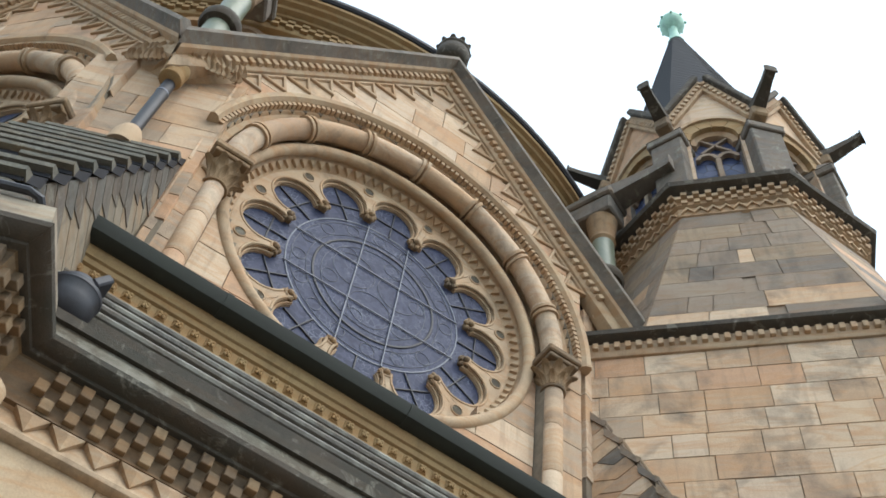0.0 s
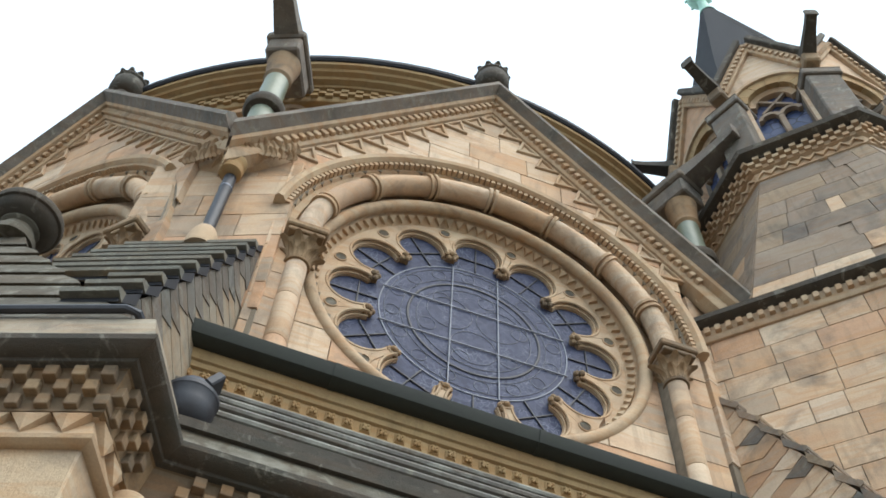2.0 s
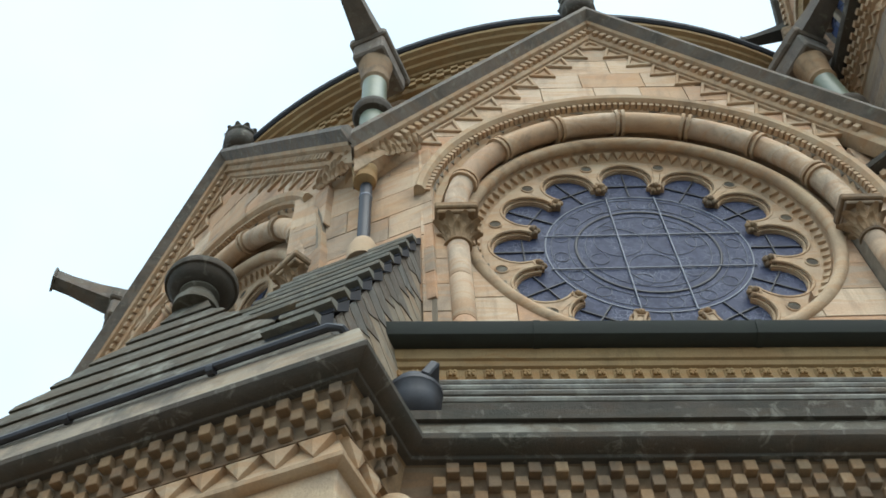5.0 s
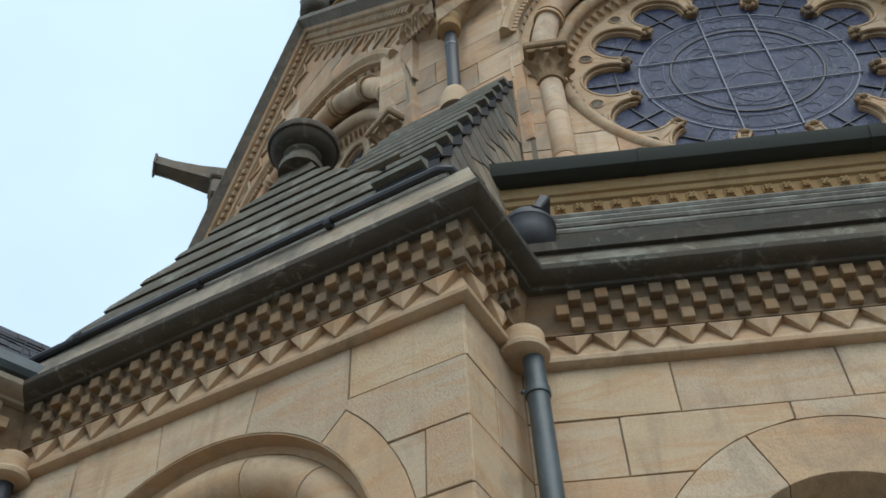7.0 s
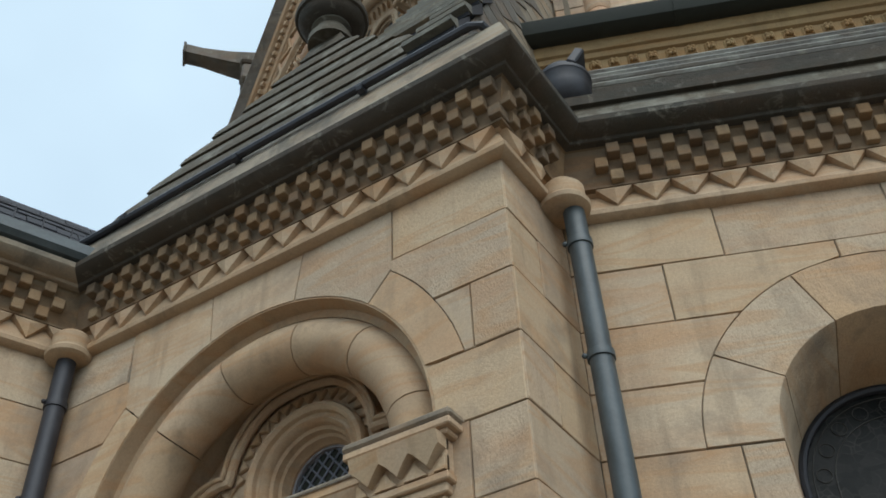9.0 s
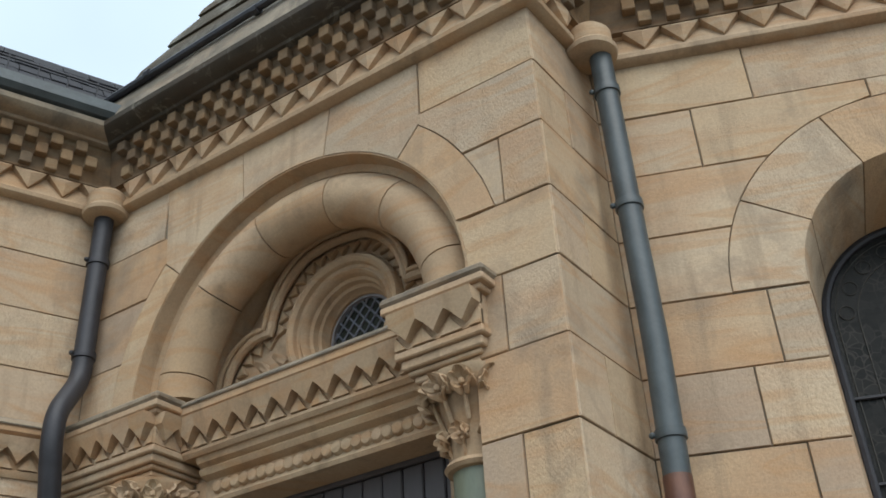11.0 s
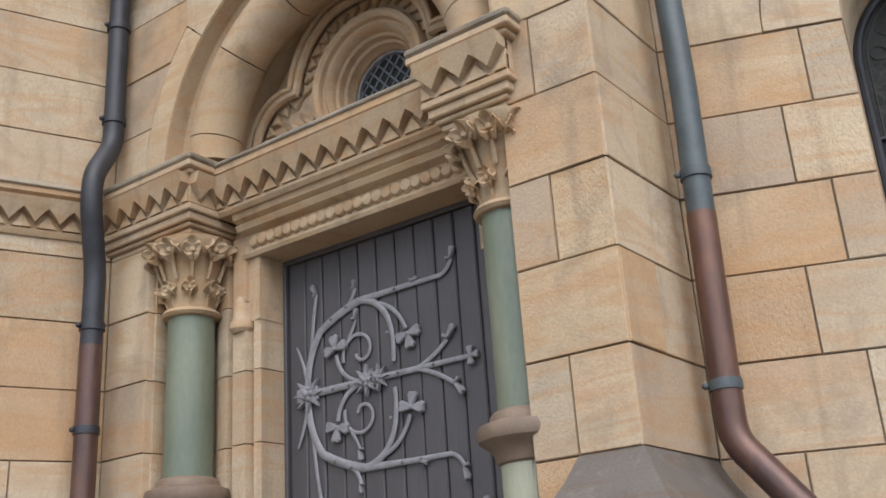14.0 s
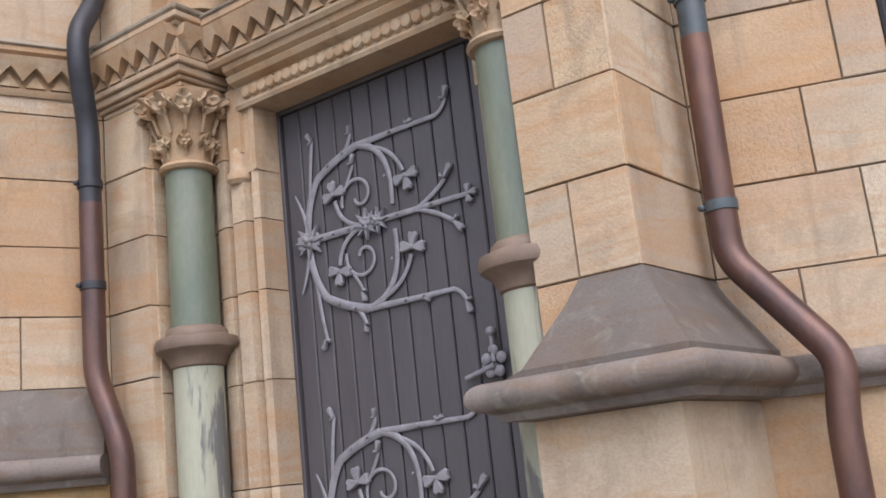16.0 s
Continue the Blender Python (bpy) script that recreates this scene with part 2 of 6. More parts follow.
def glass_mat(name, cols, line, cell, rough=0.4, width=0.045):
    """Dull leaded glass: an irregular net of fine cames over uneven panes."""
    m, nt, b = base_mat(name, rough)
    g = nt.nodes.new("ShaderNodeTexCoord")
    warp = nt.nodes.new("ShaderNodeTexNoise")
    warp.inputs["Scale"].default_value = cell * 0.3
    nt.links.new(g.outputs["Object"], warp.inputs["Vector"])
    add = nt.nodes.new("ShaderNodeVectorMath")
    add.operation = "MULTIPLY_ADD"
    add.inputs[1].default_value = (0.12, 0.12, 0.12)
    nt.links.new(warp.outputs["Color"], add.inputs[0])
    nt.links.new(g.outputs["Object"], add.inputs[2])
    vor = nt.nodes.new("ShaderNodeTexVoronoi")
    vor.feature = "DISTANCE_TO_EDGE"
    vor.inputs["Scale"].default_value = cell
    nt.links.new(add.outputs[0], vor.inputs["Vector"])
    vc = nt.nodes.new("ShaderNodeTexVoronoi")
    vc.inputs["Scale"].default_value = cell
    nt.links.new(add.outputs[0], vc.inputs["Vector"])
    sep = nt.nodes.new("ShaderNodeSeparateColor")
    nt.links.new(vc.outputs["Color"], sep.inputs[0])
    c = ramp(nt, sep.outputs[0], [(0.1, cols[0]), (0.9, cols[1])])
    edge = ramp(nt, vor.outputs["Distance"], [(width * 0.6, (1, 1, 1)), (width, (0, 0, 0))])
    patch = ramp(nt, tex(nt, "noise", cell * 0.22, g.outputs["Object"], 3), [(0.42, (0, 0, 0)), (0.6, (1, 1, 1))])
    edge = mixc(nt, 1.0, edge, patch, "MULTIPLY")
    c = mixc(nt, edge, c, line)
    nt.links.new(c, b.inputs["Base Color"])
    b.inputs["Specular IOR Level"].default_value = 0.12
    bump(nt, b, tex(nt, "noise", cell * 0.8, g.outputs["Object"], 3), 0.3, 0.01)
    return m


rose_glass = glass_mat("rose_glass", [(0.032, 0.038, 0.072), (0.055, 0.062, 0.108)], (0.14, 0.155, 0.21), 19.0, 0.5, 0.05)
dark_glass = glass_mat("dark_glass", [(0.008, 0.009, 0.009), (0.02, 0.02, 0.019)], (0.045, 0.042, 0.038), 20.0, 0.35, 0.06)
pane_glass = glass_mat("pane_glass", [(0.02, 0.022, 0.018), (0.04, 0.042, 0.034)], (0.03, 0.03, 0.03), 3.0, 0.5, 0.005)
tower_glass = glass_mat("tower_glass", [(0.05, 0.065, 0.13), (0.09, 0.1, 0.17)], (0.03, 0.03, 0.03), 5.0, 0.2)


# ---------------------------------------------------------------- geometry
class Geo:
    """Gathers verts and faces of one mesh."""

    def __init__(self):
        self.v, self.f = [], []

    def grid(self, rows, closed_u=False, closed_v=False, caps=False):
        """Quads over rows of points of equal length."""
        b, n, k = len(self.v), len(rows[0]), len(rows)
        for r in rows:
            self.v.extend(tuple(p) for p in r)
        for i in range(k if closed_v else k - 1):
            for j in range(n if closed_u else n - 1):
                a, c = b + i * n, b + ((i + 1) % k) * n
                self.f.append((a + j, a + (j + 1) % n, c + (j + 1) % n, c + j))
        if caps:
            self.f.append(tuple(b + j for j in range(n - 1, -1, -1)))
            self.f.append(tuple(b + (k - 1) * n + j for j in range(n)))
        return self

    def box(self, x0, x1, y0, y1, z0, z1, c=0.0, m=None):
        """A box, its edges chamfered by c."""
        x0, x1, y0, y1, z0, z1 = min(x0, x1), max(x0, x1), min(y0, y1), max(y0, y1), min(z0, z1), max(z0, z1)
        if c <= 0:
            rows = [[(x0, y0, z), (x1, y0, z), (x1, y1, z), (x0, y1, z)] for z in (z0, z1)]
        else:
            def ring(z, s):
                return [(x0 + s, y0, z), (x1 - s, y0, z), (x1, y0 + s, z), (x1, y1 - s, z), (x1 - s, y1, z), (x0 + s, y1, z), (x0, y1 - s, z), (x0, y0 + s, z)]

            def inner(z):
                return [(x0 + c, y0 + c, z), (x1 - c, y0 + c, z), (x1 - c, y0 + c, z), (x1 - c, y1 - c, z), (x1 - c, y1 - c, z), (x0 + c, y1 - c, z), (x0 + c, y1 - c, z), (x0 + c, y0 + c, z)]
            rows = [inner(z0), ring(z0 + c, c), ring(z1 - c, c), inner(z1)]
        if m:
            rows = [[tuple(m @ Vector(p)) for p in r] for r in rows]
        return self.grid(rows, closed_u=True, caps=True)

    def prism(self, pts, y0, y1, c=0.0, m=None):
        """A polygon of (x, z) points from the face y0 back to y1, the face's edge chamfered by c."""
        cx, cz = sum(p[0] for p in pts) / len(pts), sum(p[1] for p in pts) / len(pts)
        rows = [[(x, y1, z) for x, z in pts], [(x, y0 + c, z) for x, z in pts]]
        if c > 0:
            def inn(x, z):
                d = math.hypot(x - cx, z - cz) or 1
                return (x + (cx - x) * c / d, y0, z + (cz - z) * c / d)
            rows.append([inn(x, z) for x, z in pts])
        if m:
            rows = [[tuple(m @ Vector(p)) for p in r] for r in rows]
        return self.grid(rows, closed_u=True, caps=True)

    def plan(self, pts, z0, z1):
        return self.grid([[(x, y, z) for x, y in pts] for z in (z0, z1)], closed_u=True, caps=True)

    def lathe(self, prof, n=24, at=(0, 0), m=None, caps=True):
        """(r, z) profile round the vertical through at."""
        rows = [[(at[0] + r * math.cos(2 * math.pi * j / n), at[1] + r * math.sin(2 * math.pi * j / n), z) for j in range(n)] for r, z in prof]
        if m:
            rows = [[tuple(m @ Vector(p)) for p in r] for r in rows]
        return self.grid(rows, closed_u=True, caps=caps)

    def wheel(self, prof, c, a0=0.0, a1=360.0, n=48):
        """A (r, y) profile turned round the y line through c = (x, z), from a0 to a1 degrees (0: +x, 90: up)."""
        full = abs(a1 - a0) >= 360
        k = n if full else n + 1
        rows = []
        for i in range(k):
            a = radians(a0 + (a1 - a0) * i / n)
            rows.append([(c[0] + r * math.cos(a), y, c[1] + r * math.sin(a)) for r, y in prof])
        return self.grid(rows, closed_u=True, closed_v=full, caps=not full)

    def tube(self, path, r, n=10, closed=False, flat=1.0, up=Vector((0, 1, 0))):
        """A tube along a path; r may be one radius or one for each point; flat squeezes it along up."""
        path = [Vector(p) for p in path]
        k = len(path)
        rows = []
        for i, p in enumerate(path):
            a = path[(i - 1) % k] if closed or i else path[i]
            b = path[(i + 1) % k] if closed or i < k - 1 else path[i]
            t = (b - a).normalized()
            s = t.cross(up)
            s = s.normalized() if s.length > 1e-4 else t.orthogonal().normalized()
            w = s.cross(t)
            rr = r[i] if isinstance(r, (list, tuple)) else r
            rows.append([p + s * rr * math.cos(2 * math.pi * j / n) + w * rr * flat * math.sin(2 * math.pi * j / n) for j in range(n)])
        return self.grid(rows, closed_u=True, closed_v=closed, caps=not closed)

    def ball(self, c, r, n=8, squash=(1, 1, 1)):
        prof = [(max(1e-4, r * math.sin(math.pi * i / n)), -r * math.cos(math.pi * i / n)) for i in range(n + 1)]
        m = Matrix.Translation(c) @ Matrix.Diagonal((*squash, 1))
        return self.lathe(prof, n + 2, m=m)

    def leaf(self, m, w, h, curl=0.6, cup=0.25):
        """A thick curled leaf blade that rises along z and bends over towards -y."""
        rows = []
        for i in range(6):
            t = i / 5
            hw = w * (0.35 + 0.9 * math.sin(math.pi * min(1, 0.15 + 0.8 * t))) * 0.5
            ang = curl * 2.6 * t * t
            y, z = -h * 0.42 * (1 - math.cos(ang)) - h * 0.15 * t, h * t * (1 - 0.28 * curl * t)
            fr_ = [(-hw, y + cup * hw, z), (-hw * 0.45, y - cup * hw * 0.5, z), (0, y, z + 0.02 * h), (hw * 0.45, y - cup * hw * 0.5, z), (hw, y + cup * hw, z)]
            bk = [(x, yy + w * 0.16, zz) for x, yy, zz in reversed(fr_)]
            rows.append([tuple(m @ Vector(p)) for p in fr_ + bk])
        return self.grid(rows, closed_u=True, caps=True)


def mesh(name, geo, mat, parent=None, label="", smooth=35, m=None):
    d = bpy.data.meshes.new(name)
    d.from_pydata(geo.v, [], geo.f)
    bm = bmesh.new()
    bm.from_mesh(d)
    bmesh.ops.remove_doubles(bm, verts=bm.verts, dist=1e-5)
    bmesh.ops.recalc_face_normals(bm, faces=bm.faces)
    bm.to_mesh(d)
    bm.free()
    d.materials.append(mat)
    if smooth:
        d.polygons.foreach_set("use_smooth", [True] * len(d.polygons))
        d.set_sharp_from_angle(angle=radians(smooth))
    ob = new(name, d)
    if parent:
        ob.parent = parent
    if m:
        ob.matrix_basis = m
    if label:
        tagged(ob, label)
    return ob


def again(ob, parent, m):
    """Another object on the same mesh."""
    o = new(ob.name.split(".")[0], ob.data)
    o.parent, o.matrix_basis = parent, m
    return o


def thing(name, m, label, category, group="", kind=""):
    e = new(name)
    e.empty_display_size = 0.2
    e.matrix_world = m
    return tagged(e, label, category, group, kind)


def fr(x, y, a):
    """A wall's frame: x to the right along it, y into it, z up."""
    return Matrix.Translation((x, y, 0)) @ Matrix.Rotation(radians(a), 4, "Z")


FW = fr(0.335, 3.385, -31.0)                       # portal front
SW = fr(0.335, 3.385, 57.5)                        # portal flank
S_LEN = 0.62
W_O = (0.335 + 0.537 * S_LEN, 3.385 + 0.843 * S_LEN)
WW = fr(*W_O, -8.5)                                # aisle wall
F_LEN = 2.95
L_O = FW @ Vector((-F_LEN, 0, 0))
LW = fr(L_O.x, L_O.y, 36.0)                        # flank wall past the portal
U_O = Vector((0.191 * 4.89, 0.982 * 4.89, 0))
U_DIR = Vector((math.cos(radians(-10)), math.sin(radians(-10)), 0))
U_IN = Vector((-U_DIR.y, U_DIR.x, 0))
ROSE_C = U_O + U_DIR * 2.32
APO = 6.86                                         # octagon: centre to wall
HALF = APO * math.tan(radians(22.5))
OCT = ROSE_C + U_IN * APO


def bay(k):
    """Frame of the k-th bay of the octagon, its x = 0 on the rose's axis."""
    a = radians(-10 - 45 * k)
    d = Vector((math.cos(a), math.sin(a), 0))
    w = Vector((-d.y, d.x, 0))
    p = OCT - w * APO
    return fr(p.x, p.y, -10 - 45 * k)


TW = fr(5.9, 3.7, -55.0)                           # tower front

COURSES = [2.08, 2.44, 2.80, 3.155, 3.51, 3.865, 4.21, 4.565, 4.92, 5.27]


def cut_poly(x0, x1, z0, z1, holes):
    """A rectangle with a round bite taken out of one side."""
    for cx, cz, r in holes:
        nx, nz = min(max(cx, x0), x1), min(max(cz, z0), z1)
        if math.hypot(nx - cx, nz - cz) >= r:
            continue
        n = 15
        if x0 < cx < x1:
            up = z0 + z1 > 2 * cz
            edge = []
            for x in np.linspace(x0, x1, 2 * n):
                d = math.sqrt(max(0.0, r * r - (x - cx) ** 2))
                edge.append((x, min(z1, max(z0, cz + d if d else z0))) if up else (x, max(z0, min(z1, cz - d if d else z1))))
            pts = edge + ([(x1, z1), (x0, z1)] if up else [(x1, z0), (x0, z0)])
        else:
            right = x0 >= cx
            edge = []
            for z in np.linspace(z0, z1, n):
                d = math.sqrt(max(0.0, r * r - (z - cz) ** 2))
                edge.append((min(x1, max(x0, cx + d)), z) if right else (max(x0, min(x1, cx - d)), z))
            pts = edge + ([(x1, z1), (x1, z0)] if right else [(x0, z1), (x0, z0)])
        out = []
        for p in pts:
            if not out or math.hypot(out[-1][0] - p[0], out[-1][1] - p[1]) > 0.003:
                out.append((float(p[0]), float(p[1])))
        if len(out) > 1 and math.hypot(out[0][0] - out[-1][0], out[0][1] - out[-1][1]) < 0.003:
            out.pop()
        area = 0.5 * abs(sum(p[0] * q[1] - q[0] * p[1] for p, q in zip(out, out[1:] + out[:1])))
        return out if len(out) > 2 and area > 0.004 else None
    return [(x0, z0), (x1, z0), (x1, z1), (x0, z1)]


JOINT = 0.0032


def lay_blocks(parent, rows, mat, depth=0.1, holes=(), rnd=None, proud=0.006, name="stone_block", y0=0.0):
    """rows: (z0, z1, [x joints])."""
    for z0, z1, xs in rows:
        cells = []
        for a, b in zip(xs, xs[1:]):
            # a block that an opening cuts right through falls into two
            split = [cx for cx, cz, r in holes if a < cx < b and max(abs(z0 - cz), abs(z1 - cz)) < r]
            cells += [(a, split[0]), (split[0], b)] if split else [(a, b)]
        for a, b in cells:
            if any(math.hypot(max(abs(a - cx), abs(b - cx)), max(abs(z0 - cz), abs(z1 - cz))) < r for cx, cz, r in holes):
                continue
            p = cut_poly(a + JOINT, b - JOINT, z0 + JOINT, z1 - JOINT, holes)
            if not p:
                continue
            y = y0 - (rnd.uniform(0, proud) if rnd else 0)
            mesh(name, Geo().prism(p, y, depth, 0.0045), mat, parent)


def joints(rnd, x0, x1, lo, hi):
    xs = [x0]
    while x1 - xs[-1] > hi:
        w = rnd.uniform(lo, hi)
        if x1 - xs[-1] - w < lo * 0.6:
            break
        xs.append(xs[-1] + w)
    return xs + [x1]


def strip(m, name, label, kind="structure", category="moulding"):
    return thing(name, m, label, category, kind=kind)


# ---------------------------------------------------------------- ground
g = Geo()
N = 24
g.grid([[(-300 + 600 * i / N, -300 + 600 * j / N, 0) for i in range(N + 1)] for j in range(N + 1)])
tagged(mesh("ground", g, grass_mat), "grey-brown paved ground round the church", "ground", kind="structure")


# ---------------------------------------------------------------- lower walls
def moulding(prof, x0, x1, e0=0.0, e1=0.0):
    """A (y, z) profile swept along x; ends mitred by e times the projection."""
    rows = [[(x0 - e0 * -y, y, z) for y, z in prof], [(x1 + e1 * -y, y, z) for y, z in prof]]
    return Geo().grid(rows, closed_u=True, caps=True)


def wall_back(name, m, geo, label):
    ob = mesh(name, geo, mortar, smooth=0)
    ob.matrix_world = m
    return tagged(ob, label, "wall", kind="structure")


ARC = (-1.48, 3.93)          # centre of the portal arch on the front
R_IN, R_OUT = 1.05, 1.22
rnd = random.Random(5)



def back_rows(g, x0, x1, z0, z1, c, r, y1):
    """Backing in thin layers that leave a round opening free."""
    n = 24
    for i in range(n):
        a, b = z0 + (z1 - z0) * i / n, z0 + (z1 - z0) * (i + 1) / n
        d = a - c[1]
        if d < r:
            w = math.sqrt(r * r - d * d)
            g.box(x0, c[0] - w, 0.012, y1, a, b)
            g.box(c[0] + w, x1, 0.012, y1, a, b)
        else:
            g.box(x0, x1, 0.012, y1, a, b)


# portal front: two piers and the wall round the arch
g = Geo()
g.box(-F_LEN - 0.3, ARC[0] - 1.16, 0.012, 1.2, 0.0, 3.93)
g.box(-0.40, -0.012, 0.012, 1.2, 0.0, 3.93)
back_rows(g, -F_LEN - 0.3, -0.012, 3.93, 5.72, ARC, 1.15, 0.6)
wall_f = wall_back("wall_portal", FW, g, "warm sandstone ashlar wall round the arched portal")
right = {2.08: [-0.43, -0.245, 0.0], 2.44: [-0.43, 0.0], 2.80: [-0.43, -0.245, 0.0], 3.155: [-0.43, 0.0], 3.51: [-0.43, -0.27, 0.0]}
rows = []
for z0, z1 in zip(COURSES[:5], COURSES[1:6]):
    rows.append((z0, z1, right[z0]))
    rows.append((z0, z1, [-F_LEN, -2.62]))
rows += [(1.6, 2.08, [-0.43, 0.0]), (1.5, 2.08, [-F_LEN, -2.62]), (0.9, 1.5, [-F_LEN, -2.62]), (0.3, 0.9, [-F_LEN, -2.62])]
lay_blocks(wall_f, rows, ashlar, 0.2, (), rnd)
# right of the arch
lay_blocks(wall_f, [(3.865, 4.21, [ARC[0], 0.0])], ashlar, 0.2, [(ARC[0], ARC[1], R_IN)], rnd)
lay_blocks(wall_f, [(4.21, 4.565, [ARC[0], -0.22, 0.0]), (4.565, 4.92, [-0.66, 0.0]), (4.92, 5.27, [-0.64, 0.0])], ashlar, 0.2, [(ARC[0], ARC[1], R_OUT + 0.025)], rnd)
# left of it
lay_blocks(wall_f, [(3.865, 4.21, [-F_LEN, ARC[0]]), (4.21, 4.565, [-F_LEN, ARC[0]]), (4.565, 4.92, [-F_LEN, -2.3]), (4.92, 5.27, [-F_LEN, -2.42])], ashlar, 0.2, [(ARC[0], ARC[1], R_OUT - 0.01)], rnd)


def ray_at(a, r, c=ARC):
    return (c[0] + r * math.cos(radians(a)), c[1] + r * math.sin(radians(a)))


# long wedge stones of the arch; the upper three reach the cornice
for a0, a1, crown in ((16, 48, ()), (48, 77, ((-1.20, 5.267), (-0.643, 5.267), (-0.643, 4.90))), (77, 108, ((-1.83, 5.267), (-1.206, 5.267))), (108, 138, ((-2.417, 5.267), (-1.836, 5.267))), (138, 179, ())):
    inner = [ray_at(a, R_IN) for a in np.linspace(a0 + 0.2, a1 - 0.2, 12)]
    if crown:
        out = ([] if a1 < 130 else [ray_at(a1 - 0.2, R_OUT - 0.012)]) + list(crown) + ([ray_at(a0 + 0.2, R_OUT + 0.02)] if a0 < 50 else [])
    else:
        ro = R_OUT + 0.02 if a0 < 90 else R_OUT - 0.015
        out = [ray_at(a, ro) for a in np.linspace(a1 - 0.2, 13.4 if a0 == 16 else a0 + 0.2, 12)]
    mesh("wedge_stone", Geo().prism(inner + out, -0.004, 0.2, 0.0), ashlar, wall_f, smooth=0)

# portal flank
g = Geo().box(0.012, S_LEN, 0.012, 0.3, 0, 5.72)
wall_s = wall_back("wall_flank", SW, g, "short sandstone ashlar return wall beside the downpipe")
srows = []
for i, (z0, z1) in enumerate(zip(COURSES, COURSES[1:])):
    srows.append((z0, z1, [0.0, S_LEN] if i % 2 == 0 else [0.0, 0.28, S_LEN]))
lay_blocks(wall_s, srows, ashlar, 0.2, (), rnd)

# aisle wall with its round-arched window
WIN = (1.40, 3.87)
WR_IN, WR_OUT, WR_GLASS, GLASS_Y = 0.615, 0.945, 0.475, 0.5
W_END = 5.2
g = Geo()
g.box(-0.35, WIN[0] - WR_IN - 0.05, 0.012, 0.6, 0, 3.87)
g.box(WIN[0] + WR_IN + 0.05, W_END, 0.012, 0.6, 0, 3.87)
g.box(WIN[0] - WR_IN - 0.05, WIN[0] + WR_IN + 0.05, 0.012, 0.6, 0, 1.95)
back_rows(g, -0.35, W_END, 3.87, 5.72, WIN, 0.75, 0.6)
wall_w = wall_back("wall_aisle", WW, g, "sandstone ashlar aisle wall with a round-arched window")
near = {2.08: [0.60], 2.44: [0.44], 2.80: [0.605], 3.155: [0.47], 3.51: [0.60]}
for z0, z1 in zip(COURSES[:5], COURSES[1:6]):
    lay_blocks(wall_w, [(z0, z1, [0.0] + near[z0] + [WIN[0] - WR_IN]), (z0, z1, joints(rnd, WIN[0] + WR_IN, W_END, 0.4, 0.8))], ashlar, 0.2, (), rnd)
lay_blocks(wall_w, [(3.865, 4.21, [0.0, WIN[0]]), (3.865, 4.21, joints(rnd, WIN[0], W_END, 1.3, 1.6)), (4.21, 4.565, [0.0, WIN[0]]), (4.21, 4.565, joints(rnd, WIN[0], W_END, 1.2, 1.5)), (4.565, 4.92, [0.0, 0.455, 1.29, 2.2, 2.9, 3.6, 4.4, W_END]), (4.92, 5.27, [0.0, 0.765, 1.61, 2.3, 3.1, 3.8, 4.5, W_END])], ashlar, 0.2, [(WIN[0], WIN[1], WR_OUT)], rnd)
lay_blocks(wall_w, [(1.72, 2.08, [0, 0.31, 1.0, 1.9, 3.0, 4.1, W_END]), (1.2, 1.6, joints(rnd, 0, W_END, 0.5, 0.9)), (0.8, 1.2, joints(rnd, 0, W_END, 0.5, 0.9))], ashlar, 0.2, (), rnd)
for a0, a1 in ((0, 30), (30, 67), (67, 113), (113, 150), (150, 180)):
    # wedge stones whose soffit splays in towards the glass
    prof = [(WR_OUT - 0.003, 0.003), (WR_OUT - 0.006, -0.003), (WR_IN + 0.006, -0.003), (WR_IN, 0.003), (WR_GLASS + 0.03, GLASS_Y - 0.02), (WR_OUT, GLASS_Y - 0.02)]
    mesh("wedge_stone", Geo().wheel(prof, WIN, a0 + 0.3, a1 - 0.3, 10), ashlar, wall_w)
for s in (-1, 1):
    for z0, z1 in zip(COURSES[:5], COURSES[1:6]):
        x, xg = WIN[0] + s * WR_IN, WIN[0] + s * (WR_GLASS + 0.03)
        mesh("jamb_stone", Geo().plan([(x, 0.02), (xg, GLASS_Y - 0.02), (x + s * 0.1, GLASS_Y - 0.02), (x + s * 0.1, 0.02)], z0 + JOINT, z1 - JOINT), ashlar, wall_w, smooth=0)
win = thing("window_1", WW, "round-arched leaded window with dark glass", "window", kind="structure")
RG = WR_GLASS + 0.06
mesh("pane", Geo().prism([(WIN[0] + RG, 2.0)] + [ray_at(a, RG, WIN) for a in range(0, 181, 9)] + [(WIN[0] - RG, 2.0)], GLASS_Y, GLASS_Y + 0.02), dark_glass, win)


def arch_line(r, y, z0=2.0):
    return [(WIN[0] + r, y, z0)] + [(ray_at(a, r, WIN)[0], y, ray_at(a, r, WIN)[1]) for a in range(0, 181, 6)] + [(WIN[0] - r, y, z0)]


mesh("window_frame", Geo().tube(arch_line(WR_GLASS + 0.01, GLASS_Y - 0.01), 0.022, 8), blackiron, win)
for z in (2.3, 2.7, 3.1, 3.5):
    mesh("saddle_bar", Geo().tube([(WIN[0] - WR_GLASS, GLASS_Y - 0.012, z), (WIN[0] + WR_GLASS, GLASS_Y - 0.012, z)], 0.009, 6), blackiron, win)
